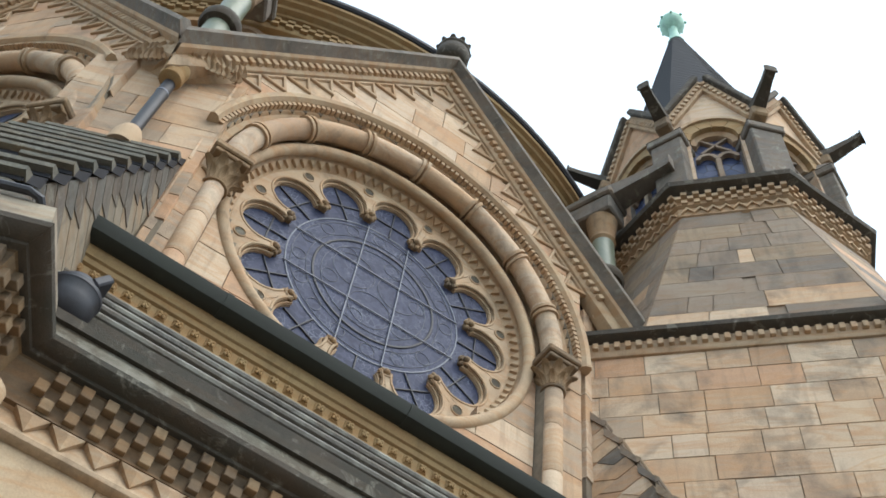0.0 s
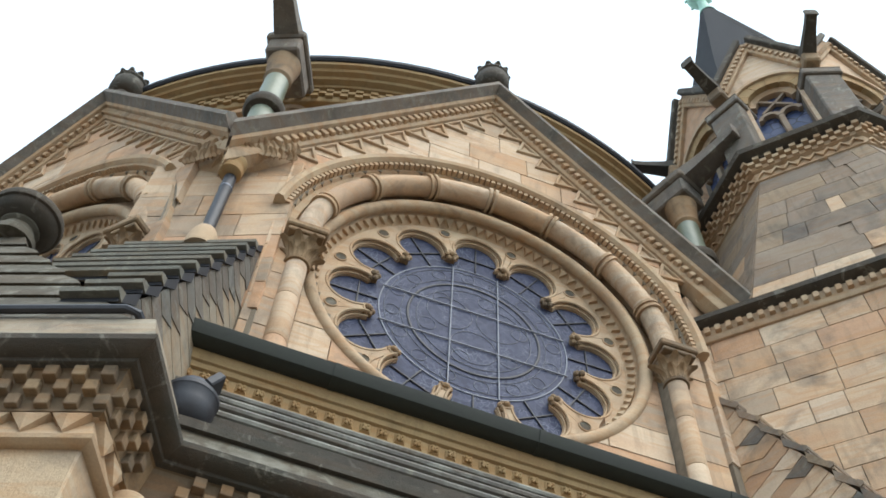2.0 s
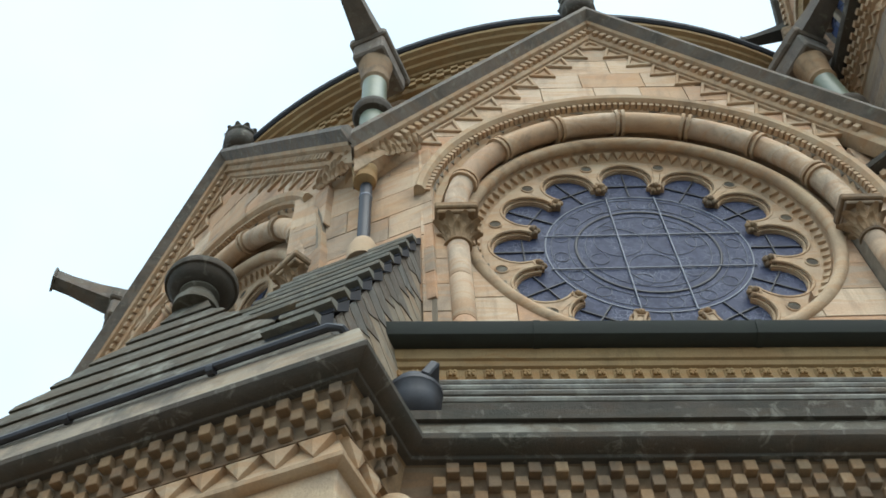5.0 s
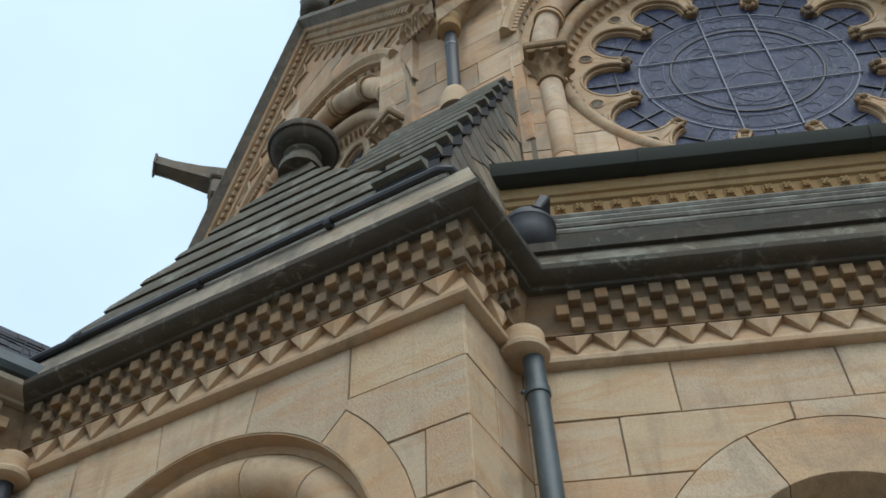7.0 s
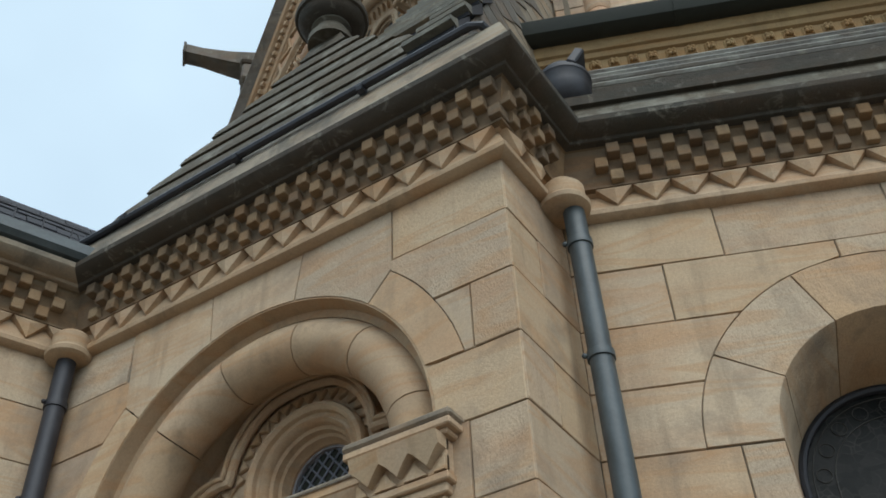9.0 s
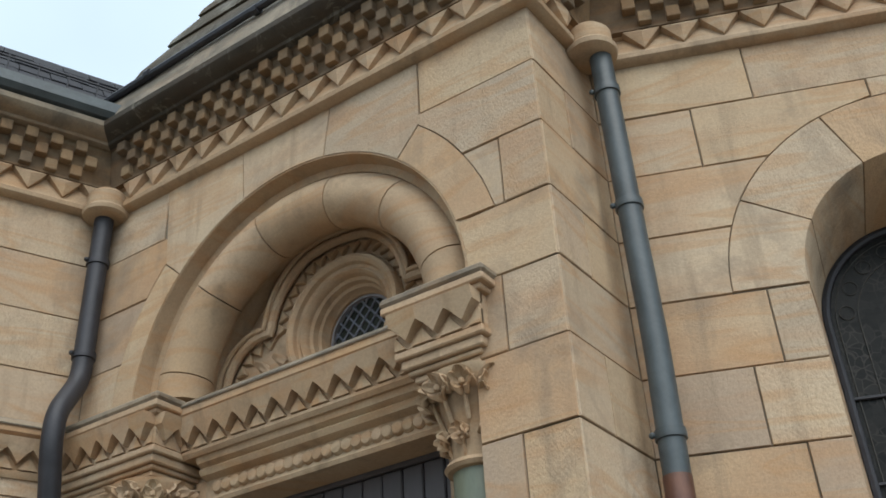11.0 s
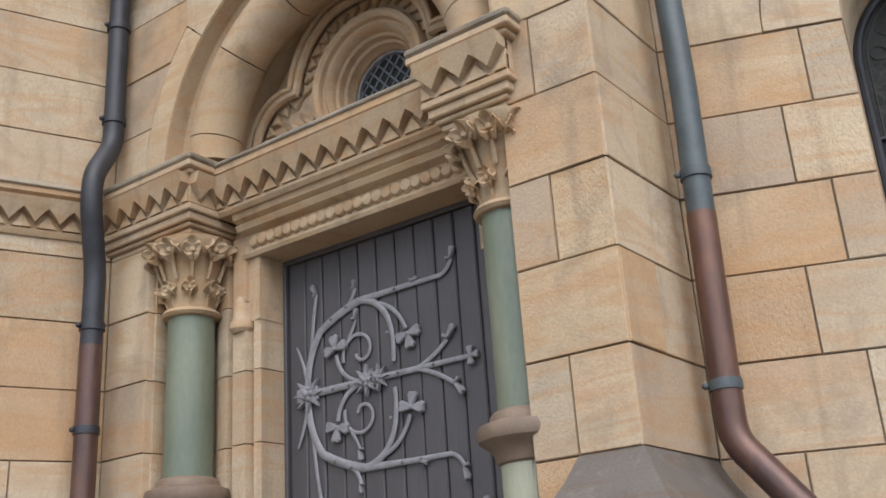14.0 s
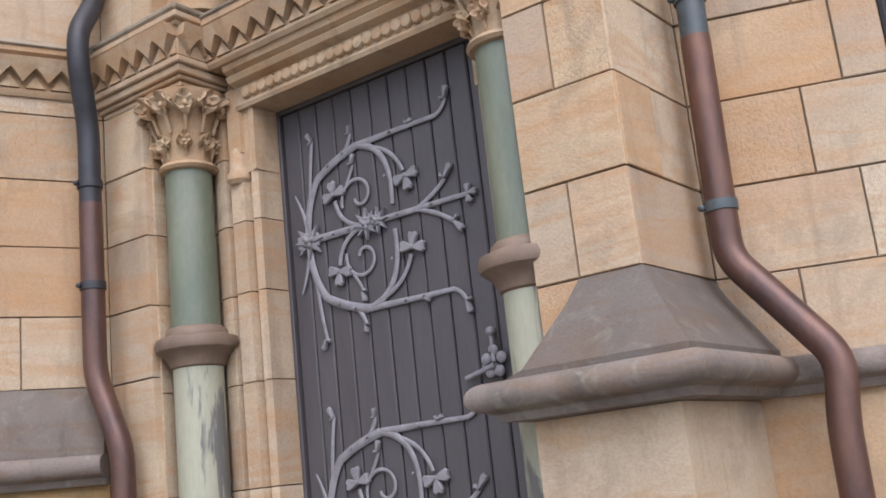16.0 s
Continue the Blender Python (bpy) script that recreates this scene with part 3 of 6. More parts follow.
# leading that follows the arch: two lines with a row of roundels between them
for r in (0.44, 0.34):
    mesh("lead_line", Geo().tube(arch_line(r, GLASS_Y - 0.004), 0.003, 6), leading_dark, win)
for a in range(10, 180, 20):
    c = ray_at(a, 0.39, WIN)
    mesh("lead_roundel", Geo().tube([(c[0] + 0.036 * math.cos(q), GLASS_Y - 0.004, c[1] + 0.036 * math.sin(q)) for q in np.linspace(0, 2 * math.pi, 15)[:-1]], 0.0025, 5, closed=True), leading_dark, win)

# wall past the portal
L_LEN = 7.0
g = Geo().box(-L_LEN, 0.4, 0.012, 0.4, 0, 5.72)
wall_l = wall_back("wall_flank_left", LW, g, "sandstone ashlar wall with a string course, beside the portal")
lrows = [(z0, z1, sorted(-x for x in ([0] + joints(rnd, 0.43 if z0 == 2.08 else rnd.uniform(0.75, 1.1), 3.4, 0.6, 1.0)))) for z0, z1 in zip(COURSES, COURSES[1:])]
lay_blocks(wall_l, lrows, ashlar, 0.2, (), rnd)
lay_blocks(wall_l, [(z0, z1, [-L_LEN, -5.8, -4.6, -3.4]) for z0, z1 in zip(COURSES, COURSES[1:])], ashlar, 0.2, (), rnd)
lay_blocks(wall_l, [(0.9, 1.3, [-3.4, -2.2, -1.1, 0]), (1.3, 1.64, [-3.4, -2.6, -1.5, -0.6, 0])], ochre, 0.2, (), rnd)

# ---------------------------------------------------------------- cornices of the lower walls
CZ = [(0.0, 5.25), (-0.035, 5.252), (-0.06, 5.27), (-0.064, 5.295), (-0.054, 5.308), (-0.042, 5.33), (-0.004, 5.44), (-0.03, 5.455), (0.15, 5.455), (0.15, 5.25)]
CB = [(0.0, 5.452), (-0.06, 5.452), (-0.062, 5.466), (-0.048, 5.468), (-0.112, 5.694), (-0.125, 5.7), (0.15, 5.7), (0.15, 5.452)]
CS = [(0.1, 5.695), (-0.15, 5.7), (-0.165, 5.705), (-0.172, 5.722), (-0.205, 5.728), (-0.24, 5.742), (-0.262, 5.765), (-0.265, 5.8), (-0.24, 5.818), (0.1, 5.84)]
CT = [(0.05, 5.82), (-0.245, 5.815), (-0.165, 6.06), (0.05, 6.09)]
CT_LOW = [(0.05, 5.82), (-0.245, 5.815), (-0.2, 5.95), (0.05, 5.98)]


def cornice(m, x0, x1, e0, e1, b0, b1, name, label, dark=False, slab=None):
    c = thing(name, m, label, "cornice", kind="structure")
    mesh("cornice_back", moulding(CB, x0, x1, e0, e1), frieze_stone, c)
    mesh("zigzag_band", moulding(CZ, x0, x1, e0, e1), carved, c)
    mesh("cornice_slab", moulding(CS, x0, x1, e0, e1), slab or cap_stone, c, "weathered drip moulding")
    if dark:
        mesh("weathering_strip", moulding(CT_LOW, x0, x1, e0, e1), roof_slab, c, "dark sloping stone with pale lichen")
    else:
        mesh("weathering_strip", moulding(CT, x0, x1, e0, e1), strip_stone, c, "pale sloping stone, patchy grey")
    # checker of little cubes in three rows, each row further out
    w, h = 0.073, 0.0755
    first = None
    n0, n1 = math.ceil(b0 / w), int(b1 / w)
    for r in range(3):
        for i in range(n0, n1):
            if (i + r) % 2:
                continue
            y = -0.085 - 0.028 * r
            mm = Matrix.Translation((i * w + w / 2, y, 5.468 + r * h))
            if first is None:
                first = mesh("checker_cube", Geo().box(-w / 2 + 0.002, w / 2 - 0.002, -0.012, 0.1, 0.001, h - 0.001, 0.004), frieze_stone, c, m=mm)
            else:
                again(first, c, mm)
    # zigzag
    p, t = 0.2, 0.074
    first = None
    k0, k1 = math.ceil(b0 / p), int(b1 / p)
    for i in range(k0, k1):
        mm = Matrix.Translation((i * p, 0, 5.31))
        if first is None:
            gg = Geo()
            h = 0.142
            top, tip = [(0.004, -0.052, h), (p - 0.004, -0.052, h)], (p / 2, -0.066, 0.006)
            gg.v += [top[0], top[1], tip, (0.0, 0.0, h), (p, 0.0, h), (p / 2, 0.0, 0.0), (p / 2, -0.082, h * 0.72)]
            gg.f += [(0, 1, 6), (1, 2, 6), (2, 0, 6), (0, 2, 5, 3), (2, 1, 4, 5), (1, 0, 3, 4), (3, 5, 4)]
            first = mesh("zigzag_tooth", gg, carved, c, m=mm, smooth=20)
        else:
            again(first, c, mm)
    return c


cornice(FW, -F_LEN, 0.0, -0.66, 0.97, -F_LEN + 0.12, 0.08, "cornice_portal", "carved sandstone cornice with checker cubes and zigzag, dark drip slab")
cornice(SW, 0.0, S_LEN, 0.97, -0.65, -0.08, S_LEN - 0.14, "cornice_flank", "carved sandstone cornice with checker cubes and zigzag, dark drip slab")
cornice(WW, 0.0, W_END, -0.65, 0, 0.16, 4.2, "cornice_aisle", "carved sandstone cornice with checker cubes and zigzag, dark drip slab", True)
cl = cornice(LW, -L_LEN, 0.0, 0, -0.66, -3.2, -0.15, "cornice_left", "carved sandstone cornice with checker cubes and zigzag, brown drip slab", True, strip_stone)


# ---------------------------------------------------------------- plinths
def plinth(m, x0, x1, e0, e1, p, name, label, mat_low=ashlar, bend=0.27):
    c = thing(name, m, label, "plinth", kind="structure")
    if PLINTH_SLOPE:
        mesh("plinth_slope", moulding([(0.05, 2.085), (-0.002, 2.08), (-0.05, 2.0), (-0.2 * p, 1.78), (-0.205 * p, 1.74), (0.05, 1.74)], x0, x1, e0, e1), plinth_stone, c, "dark smooth sloping base stone")
    mesh("plinth_torus", moulding([(0.05, 1.742), (-0.21 * p, 1.742)] + [(-(0.225 + 0.056 * math.cos(q)) * p, 1.69 + 0.05 * math.sin(q)) for q in np.linspace(1.4, -1.4, 9)] + [(-0.2 * p, 1.632), (-0.17 * p, 1.6), (0.05, 1.6)], x0, x1, e0, e1), torus_stone, c, "weathered grey roll moulding")
    mesh("plinth_wall", moulding([(0.05, 1.602), (-0.11 * p, 1.6), (-0.11 * p, 0.0), (0.05, 0)], x0, x1, e0, e1), mat_low, c)
    return c


PLINTH_SLOPE = True
# the skirt round the portal's corner pier
sk = thing("pier_plinth", FW, "dark sloped base stone round the corner pier with a roll moulding", "plinth", kind="structure")


def skirt(d0, z0, d1, z1):
    """Ring of the pier's plan grown by d, front-left corner round to the flank."""
    out = []
    for d, z in ((d0, z0), (d1, z1)):
        lx = -0.25 - 0.78 * d if d < 0.21 and z > 1.735 else -0.33 - d
        out.append([(lx, 0.35, z), (lx, -d, z), (d, -d, z), (d + 0.013 * S_LEN, S_LEN + 0.0, z), (-0.1, S_LEN, z)])
    return out


g = Geo()
g.grid(skirt(0.0, 2.08, 0.05, 1.99), closed_u=True)
g.grid(skirt(0.05, 1.99, 0.205, 1.77), closed_u=True)
g.grid(skirt(0.205, 1.77, 0.205, 1.73), closed_u=True)
mesh("plinth_slope", g, plinth_stone, sk, "dark smooth sloping base stone", smooth=20)
g = Geo()
pr = [(0.19, 1.748)] + [(0.225 + 0.056 * math.cos(q), 1.692 + 0.052 * math.sin(q)) for q in np.linspace(1.5, -1.5, 11)] + [(0.205, 1.632), (0.19, 1.605), (0.12, 1.60)]
rowsk = []
for d, z in pr:
    rowsk.append(skirt(d, z, d, z)[0])
g.grid(rowsk, closed_u=True, caps=True)
mesh("plinth_torus", g, torus_stone, sk, "weathered grey roll moulding")
for z0, z1 in ((1.2, 1.6), (0.75, 1.2), (0.3, 0.75), (0.0, 0.3)):
    g = Geo()
    g.grid([skirt(0.11, z0 + 0.003, 0, 0)[0], skirt(0.11, z1 - 0.003, 0, 0)[0]], closed_u=True, caps=True)
    mesh("plinth_stone", g, ashlar, sk)
PLINTH_SLOPE = False
plinth(WW, 0.0, W_END, -0.65, 0, 0.55, "plinth_aisle", "sandstone base with a weathered roll moulding along the aisle wall")
PLINTH_SLOPE = True
pl = plinth(LW, -L_LEN, 0.0, 0, -0.66, 0.6, "plinth_left", "dark sloping base stone along the side wall", ochre)

# ---------------------------------------------------------------- string course at the imposts


def impost_prof(d):
    return [(0.1, 3.6), (-0.015 - d, 3.6), (-0.03 - d, 3.625), (-0.03 - d, 3.635), (-0.02 - d, 3.64), (-0.035 - d, 3.79), (-0.075 - d, 3.795), (-0.1 - d, 3.815), (-0.1 - d, 3.85), (-0.06 - d, 3.88), (0.1, 3.89)]


def teeth_row(parent, m, x0, x1, y, z0=3.645, z1=3.79, p=0.125):
    n = max(1, round((x1 - x0) / p))
    p = (x1 - x0) / n
    first = None
    for i in range(n):
        mm = m @ Matrix.Translation((x0 + i * p, y, z0))
        if first is None:
            h = z1 - z0
            # a leaning plate whose lower edge is notched
            edge = [(0.0, h), (0.0, 0.62 * h), (p * 0.16, 0.5 * h), (p * 0.5, 0.02), (p * 0.84, 0.5 * h), (p, 0.62 * h), (p, h)]
            front = [(x, -0.018 - 0.05 * z / h, z) for x, z in edge]
            gg = Geo().grid([front, [(x, 0.03, z) for x, y_, z in front]], closed_u=True, caps=True)
            for u0, u1 in ((0.0, 0.38), (1.0, 0.62)):
                gg.grid([[(p * u0, y_, -0.004), (p * u1, y_, -0.004), (p * u0, y_, 0.45 * h)] for y_ in (-0.004, 0.03)], closed_u=True, caps=True)
            first = mesh("impost_tooth", gg, carved, parent, m=mm, smooth=20)
        else:
            again(first, parent, mm)


st = thing("string_course", LW, "carved string course with a row of teeth and a weathered top", "string course", kind="structure")
mesh("string_band", moulding(impost_prof(0), -L_LEN, 0.0, 0, -0.66), carved, st)
mesh("string_cap", moulding([(0.1, 3.866), (-0.085, 3.862), (-0.108, 3.845), (-0.112, 3.852), (-0.075, 3.892), (0.1, 3.90)], -L_LEN, 0, 0, -0.66), strip_stone, st, "weathered grey top")
teeth_row(st, Matrix(), -2.6, -0.1, -0.035)

# ---------------------------------------------------------------- portal
portal = thing("portal", FW, "recessed round-arched church portal with green columns and carved imposts", "portal", kind="structure")
COL_Y, COL_X = 0.15, 0.99
WIDE = 0.135                  # the opening reaches further on the pier's side
for s in (-1, 1):
    x = ARC[0] + s * COL_X
    # jambs: rebate behind the column, then a fluted strip, then the reveal
    for z0, z1 in [(0.3, 0.9), (0.9, 1.5), (1.5, 2.0)] + list(zip([2.0] + COURSES[1:4], COURSES[1:5])):
        gg = Geo()
        def X(v):
            return ARC[0] + s * (v + WIDE if s > 0 and v < 0.95 else v)
        plan = [(X(1.13), 0.04), (X(1.13), 0.3), (X(0.93), 0.3), (X(0.92), 0.265), (X(0.86), 0.25), (X(0.83), 0.25), (X(0.82), 0.285), (X(0.79), 0.285), (X(0.78), 0.24), (X(0.69), 0.24), (X(0.68), 0.285), (X(0.655), 0.285), (X(0.645), 0.255), (X(0.605), 0.265), (X(0.595), 0.5), (X(1.3), 0.5), (X(1.3), 0.04)]
        gg.plan(plan, z0 + 0.003, z1 - 0.003)
        mesh("jamb_stone", gg, ashlar, portal, smooth=20)
    gg = Geo().plan([(X(0.93), 0.3), (X(0.6), 0.25), (X(0.595), 0.5), (X(1.3), 0.5), (X(1.3), 0.3)], 3.05, 3.62)
    mesh("jamb_head", gg, carved, portal, smooth=20)
    # stop of the fluted strip
    mesh("jamb_stop", Geo().lathe([(0.05, 3.0), (0.066, 3.02), (0.066, 3.05), (0.052, 3.07), (0.05, 3.13), (0.034, 3.18), (0.001, 3.23)], 12, (X(0.735), 0.265)), carved, portal)
    # impost block over the capital
    i = Geo()
    i0, i1 = x - 0.255, x + 0.11
    if s < 0:
        i0, i1 = x - 0.49, x + 0.18
    for zz0, zz1, gr in ((3.50, 3.53, -0.02), (3.532, 3.555, 0.0), (3.557, 3.60, 0.02), (3.60, 3.635, 0.04), (3.637, 3.79, 0.03), (3.79, 3.815, 0.055), (3.815, 3.85, 0.08), (3.85, 3.885, 0.06)):
        i.box(i0 - gr, i1 + gr, -0.03 - gr, 0.4, zz0, zz1, 0.006)
    mesh("impost_block", i, carved, portal, "stepped carved impost with teeth")
    mesh("impost_cap", Geo().box(i0 - 0.085, i1 + 0.085, -0.115, 0.4, 3.852, 3.893, 0.012), strip_stone, portal, "weathered grey impost top")
    teeth_row(portal, Matrix(), i0 - 0.03, i1 + 0.03, -0.07)
    side = i1 + 0.035 if s < 0 else i0 - 0.035
    turn = Matrix.Translation((side, 0.0, 0)) @ Matrix.Rotation(radians(90 if s < 0 else -90), 4, "Z")
    if s < 0:
        teeth_row(portal, turn, -0.06, 0.16, 0.005)


def column(x, y, label):
    """Portal column: two shafts with a shaft ring, base and leaf capital."""
    c = thing("portal_column", FW @ Matrix.Translation((x, y, 0)), label, "column", "columns beside the door")
    mesh("base", Geo().lathe([(0.2, 0.3), (0.2, 0.42), (0.18, 0.44), (0.185, 0.47), (0.16, 0.5), (0.165, 0.53), (0.13, 0.56)], 32), carved, c)
    mesh("lower_shaft", Geo().lathe([(0.122, 0.55), (0.122, 2.13)], 40), pale_shaft, c, "flaking pale green painted shaft")
    mesh("shaft_ring", Geo().lathe([(0.12, 2.1), (0.135, 2.11), (0.145, 2.14), (0.165, 2.165), (0.2, 2.19), (0.208, 2.215), (0.2, 2.245), (0.155, 2.262), (0.15, 2.285), (0.135, 2.3), (0.12, 2.305)], 40), brown_stone, c, "brown stone ring")
    mesh("upper_shaft", Geo().lathe([(0.12, 2.3), (0.118, 3.12)], 40), green_shaft, c, "dull green painted shaft")
    cap = mesh("capital", Geo().lathe([(0.115, 3.1), (0.14, 3.105), (0.152, 3.12), (0.14, 3.138), (0.118, 3.145), (0.12, 3.2), (0.135, 3.3), (0.165, 3.4), (0.21, 3.47), (0.215, 3.5)], 32), carved, c, "bell capital carved with leaves")
    rr = random.Random(3)
    for tier, (cnt, z, r, sc, tilt) in enumerate(((8, 3.235, 0.138, 0.85, 6), (11, 3.42, 0.188, 1.15, 4))):
        for k in range(cnt):
            a = 2 * math.pi * (k + 0.5 * tier) / cnt
            base = Matrix.Rotation(a, 4, "Z") @ Matrix.Translation((0, -r, z + rr.uniform(-0.008, 0.008))) @ Matrix.Rotation(radians(tilt), 4, "X") @ Matrix.Scale(sc, 4)
            gg = Geo()
            for q, ln in ((-118, 0.8), (-62, 1.0), (0, 1.15), (62, 1.0), (118, 0.8)):
                pm = base @ Matrix.Rotation(radians(q + rr.uniform(-10, 10)), 4, "Y") @ Matrix.Translation((0, -0.006 - 0.012 * rr.random(), 0.004)) @ Matrix.Rotation(radians(rr.uniform(-5, 25)), 4, "X")
                gg.leaf(pm, 0.062, 0.056 * ln, 0.6, 0.4)
            gg.lathe([(0.001, -0.014), (0.012, -0.008), (0.014, 0.0), (0.01, 0.01), (0.001, 0.014)], 8, m=base @ Matrix.Translation((0, -0.022, 0.0)))
            gg.tube([tuple(base @ Vector((0, 0.0, 0.0))), tuple(base @ Vector((0, 0.012, -0.06))), tuple(base @ Vector((0, 0.03, -0.12)))], 0.01, 6)
            mesh("leaf_spray", gg, carved, cap)
    return c


column(ARC[0] - COL_X, COL_Y, "green painted portal column, paint flaking off the lower shaft")
column(ARC[0] + COL_X - 0.035, COL_Y, "green painted portal column half behind the corner pier")

# arch orders
g = Geo()
g.wheel([(1.04, 0.0), (1.03, 0.09), (0.99, 0.10), (0.99, 0.3), (1.2, 0.3), (1.2, 0.05)], ARC, 0, 180, 48)
mesh("arch_reveal", g, carved, portal)
for a0, a1 in ((0, 14), (14, 48), (48, 77), (77, 108), (108, 138), (138, 170), (170, 180)):
    g = Geo().wheel([(0.872 + 0.142 * math.cos(t), 0.185 + 0.142 * math.sin(t)) for t in np.linspace(0, 2 * math.pi, 19)[:-1]], ARC, a0 + 0.25, a1 - 0.25, 12)
    mesh("arch_roll", g, carved, portal)
g = Geo().wheel([(0.93, 0.2), (0.80, 0.215), (0.785, 0.24), (0.785, 0.275), (0.80, 0.285), (0.815, 0.31), (0.82, 0.36), (0.82, 0.41), (0.82, 0.6), (1.02, 0.6), (1.02, 0.22)], ARC, 0, 180, 48)
mesh("inner_order", g, carved, portal, "stepped inner arch mouldings")
OC = (ARC[0] + 0.03, 4.235)
# trefoil moulding round the oculus, a row of teeth inside it
tre = []
for k in range(0, 181, 2):
    a = radians(k)
    best = 0.3
    for cx, cz, r in ((-0.5, 0.125, 0.262), (0.5, 0.125, 0.262), (0.0, 0.355, 0.455)):
        b = cx * math.cos(a) + cz * math.sin(a)
        q = b * b - (cx * cx + cz * cz - r * r)
        if q >= 0:
            best = max(best, b + math.sqrt(q))
    tre.append(min(best, 0.79))


def trefoil(off, y):
    return [(ARC[0] + (t + off) * math.cos(radians(2 * i)), y, ARC[1] + (t + off) * math.sin(radians(2 * i))) for i, t in enumerate(tre)]


mesh("trefoil_moulding", Geo().tube(trefoil(0.0, 0.385), 0.026, 8), carved, portal)
mesh("trefoil_fillet", Geo().tube(trefoil(0.036, 0.36), 0.016, 8), carved, portal)
g = Geo()
tp = trefoil(-0.02, 0.4)
for i in range(2, len(tp) - 3, 3):
    a, b = Vector(tp[i - 1]), Vector(tp[i + 2])
    t = (b - a).normalized()
    tip = (a + b) / 2 + Vector((-t.z, 0, t.x)) * 0.06
    g.prism([(a.x, a.z), (tip.x, tip.z), (b.x, b.z)], 0.415, 0.45, 0.008)
mesh("trefoil_teeth", g, carved, portal, smooth=15)
# tympanum with the oculus opening
g = Geo()
n = 60
outer, inner = [], []
for i in range(n):
    a = 2 * math.pi * i / n
    d = Vector((math.cos(a), math.sin(a)))
    # outer edge: half disc round ARC seen from OC
    rel = Vector((OC[0] - ARC[0], OC[1] - ARC[1]))
    b = rel.dot(d)
    t = -b + math.sqrt(b * b - rel.length_squared + 0.86 ** 2)
    if d.y < 0:
        t = min(t, (OC[1] - 3.86) / -d.y)
    outer.append((OC[0] + d.x * t, OC[1] + d.y * t))
    inner.append((OC[0] + d.x * 0.31, OC[1] + d.y * 0.31))
g.grid([[(x, 0.44, z) for x, z in outer], [(x, 0.44, z) for x, z in inner], [(x, 0.6, z) for x, z in inner], [(x, 0.6, z) for x, z in outer]], closed_u=True, closed_v=True)
mesh("tympanum", g, carved, portal, smooth=20)
g = Geo().wheel([(0.375, 0.44), (0.378, 0.40), (0.365, 0.375), (0.345, 0.37), (0.325, 0.385), (0.318, 0.41), (0.305, 0.415), (0.29, 0.405), (0.275, 0.42), (0.268, 0.455), (0.252, 0.465), (0.246, 0.50), (0.232, 0.51), (0.226, 0.55), (0.218, 0.56), (0.216, 0.66), (0.38, 0.66)], OC, n=56)
mesh("oculus_mouldings", g, carved, portal, "stepped round mouldings")
rr = random.Random(8)
for s in (-1, 1):
    gg = Geo()
    for k in range(16):
        m = Matrix.Translation((ARC[0] + s * rr.uniform(0.36, 0.6), 0.43 - rr.uniform(0, 0.02), ARC[1] + rr.uniform(-0.02, 0.2))) @ Matrix.Rotation(rr.uniform(-1.5, 1.5), 4, "Y")
        gg.leaf(m, 0.05, 0.075, 0.7)
    mesh("spandrel_leaves", gg, carved, portal, "carved leaf clump")
oc = thing("oculus_window", FW, "small round window with diamond leaded panes", "window")
mesh("pane", Geo().wheel([(0.001, 0.60), (0.225, 0.60), (0.225, 0.61), (0.001, 0.61)], OC, n=40), pane_glass, oc)
mesh("rim", Geo().wheel([(0.218, 0.575), (0.203, 0.575), (0.203, 0.60), (0.218, 0.60)], OC, n=40), iron, oc)
for k in range(-3, 4):
    for s in (-1, 1):
        o = k * 0.056
        hl = math.sqrt(max(0.0001, 0.21 ** 2 - o * o))
        dx, dz = math.cos(radians(50)) * s, math.sin(radians(50))
        nx, nz = -dz, dx
        p0 = (OC[0] + nx * o - dx * hl, 0.592, OC[1] + nz * o - dz * hl)
        p1 = (OC[0] + nx * o + dx * hl, 0.592, OC[1] + nz * o + dz * hl)
        mesh("lead_came", Geo().tube([p0, p1], 0.006, 6), leading, oc)

# lintel over the door
LX0, LX1 = ARC[0] - 0.79, ARC[0] + 0.79
lp = [(0.5, 3.6), (0.135, 3.6), (0.12, 3.62), (0.12, 3.635), (0.13, 3.64), (0.12, 3.79), (0.08, 3.795), (0.06, 3.81), (0.06, 3.85), (0.10, 3.885), (0.5, 3.89)]
mesh("lintel_band", moulding(lp, LX0, LX1), carved, portal)
mesh("lintel_cap", moulding([(0.5, 3.88), (0.08, 3.862), (0.052, 3.846), (0.049, 3.855), (0.09, 3.893), (0.5, 3.9)], LX0 + 0.005, LX1 - 0.005), strip_stone, portal, "weathered grey ledge")
teeth_row(portal, Matrix(), LX0 + 0.02, LX1 - 0.02, 0.115)
lp2 = [(0.5, 3.38), (0.235, 3.38), (0.225, 3.40), (0.235, 3.415), (0.235, 3.50), (0.19, 3.515), (0.175, 3.54), (0.19, 3.555), (0.16, 3.57), (0.15, 3.6), (0.5, 3.605)]
mesh("lintel", moulding(lp2, ARC[0] - 0.70, ARC[0] + 0.70 + WIDE), carved, portal)
first = None
for k in range(25):
    mm = Matrix.Translation((ARC[0] - 0.61 + 1.39 * k / 24, 0.237, 3.455))
    if first is None:
        first = mesh("lintel_disc", Geo().wheel([(0.001, -0.024), (0.026, -0.022), (0.034, -0.012), (0.036, 0.005), (0.001, 0.005)], (0, 0), n=14), carved, portal, m=mm)
    else:
        again(first, portal, mm)

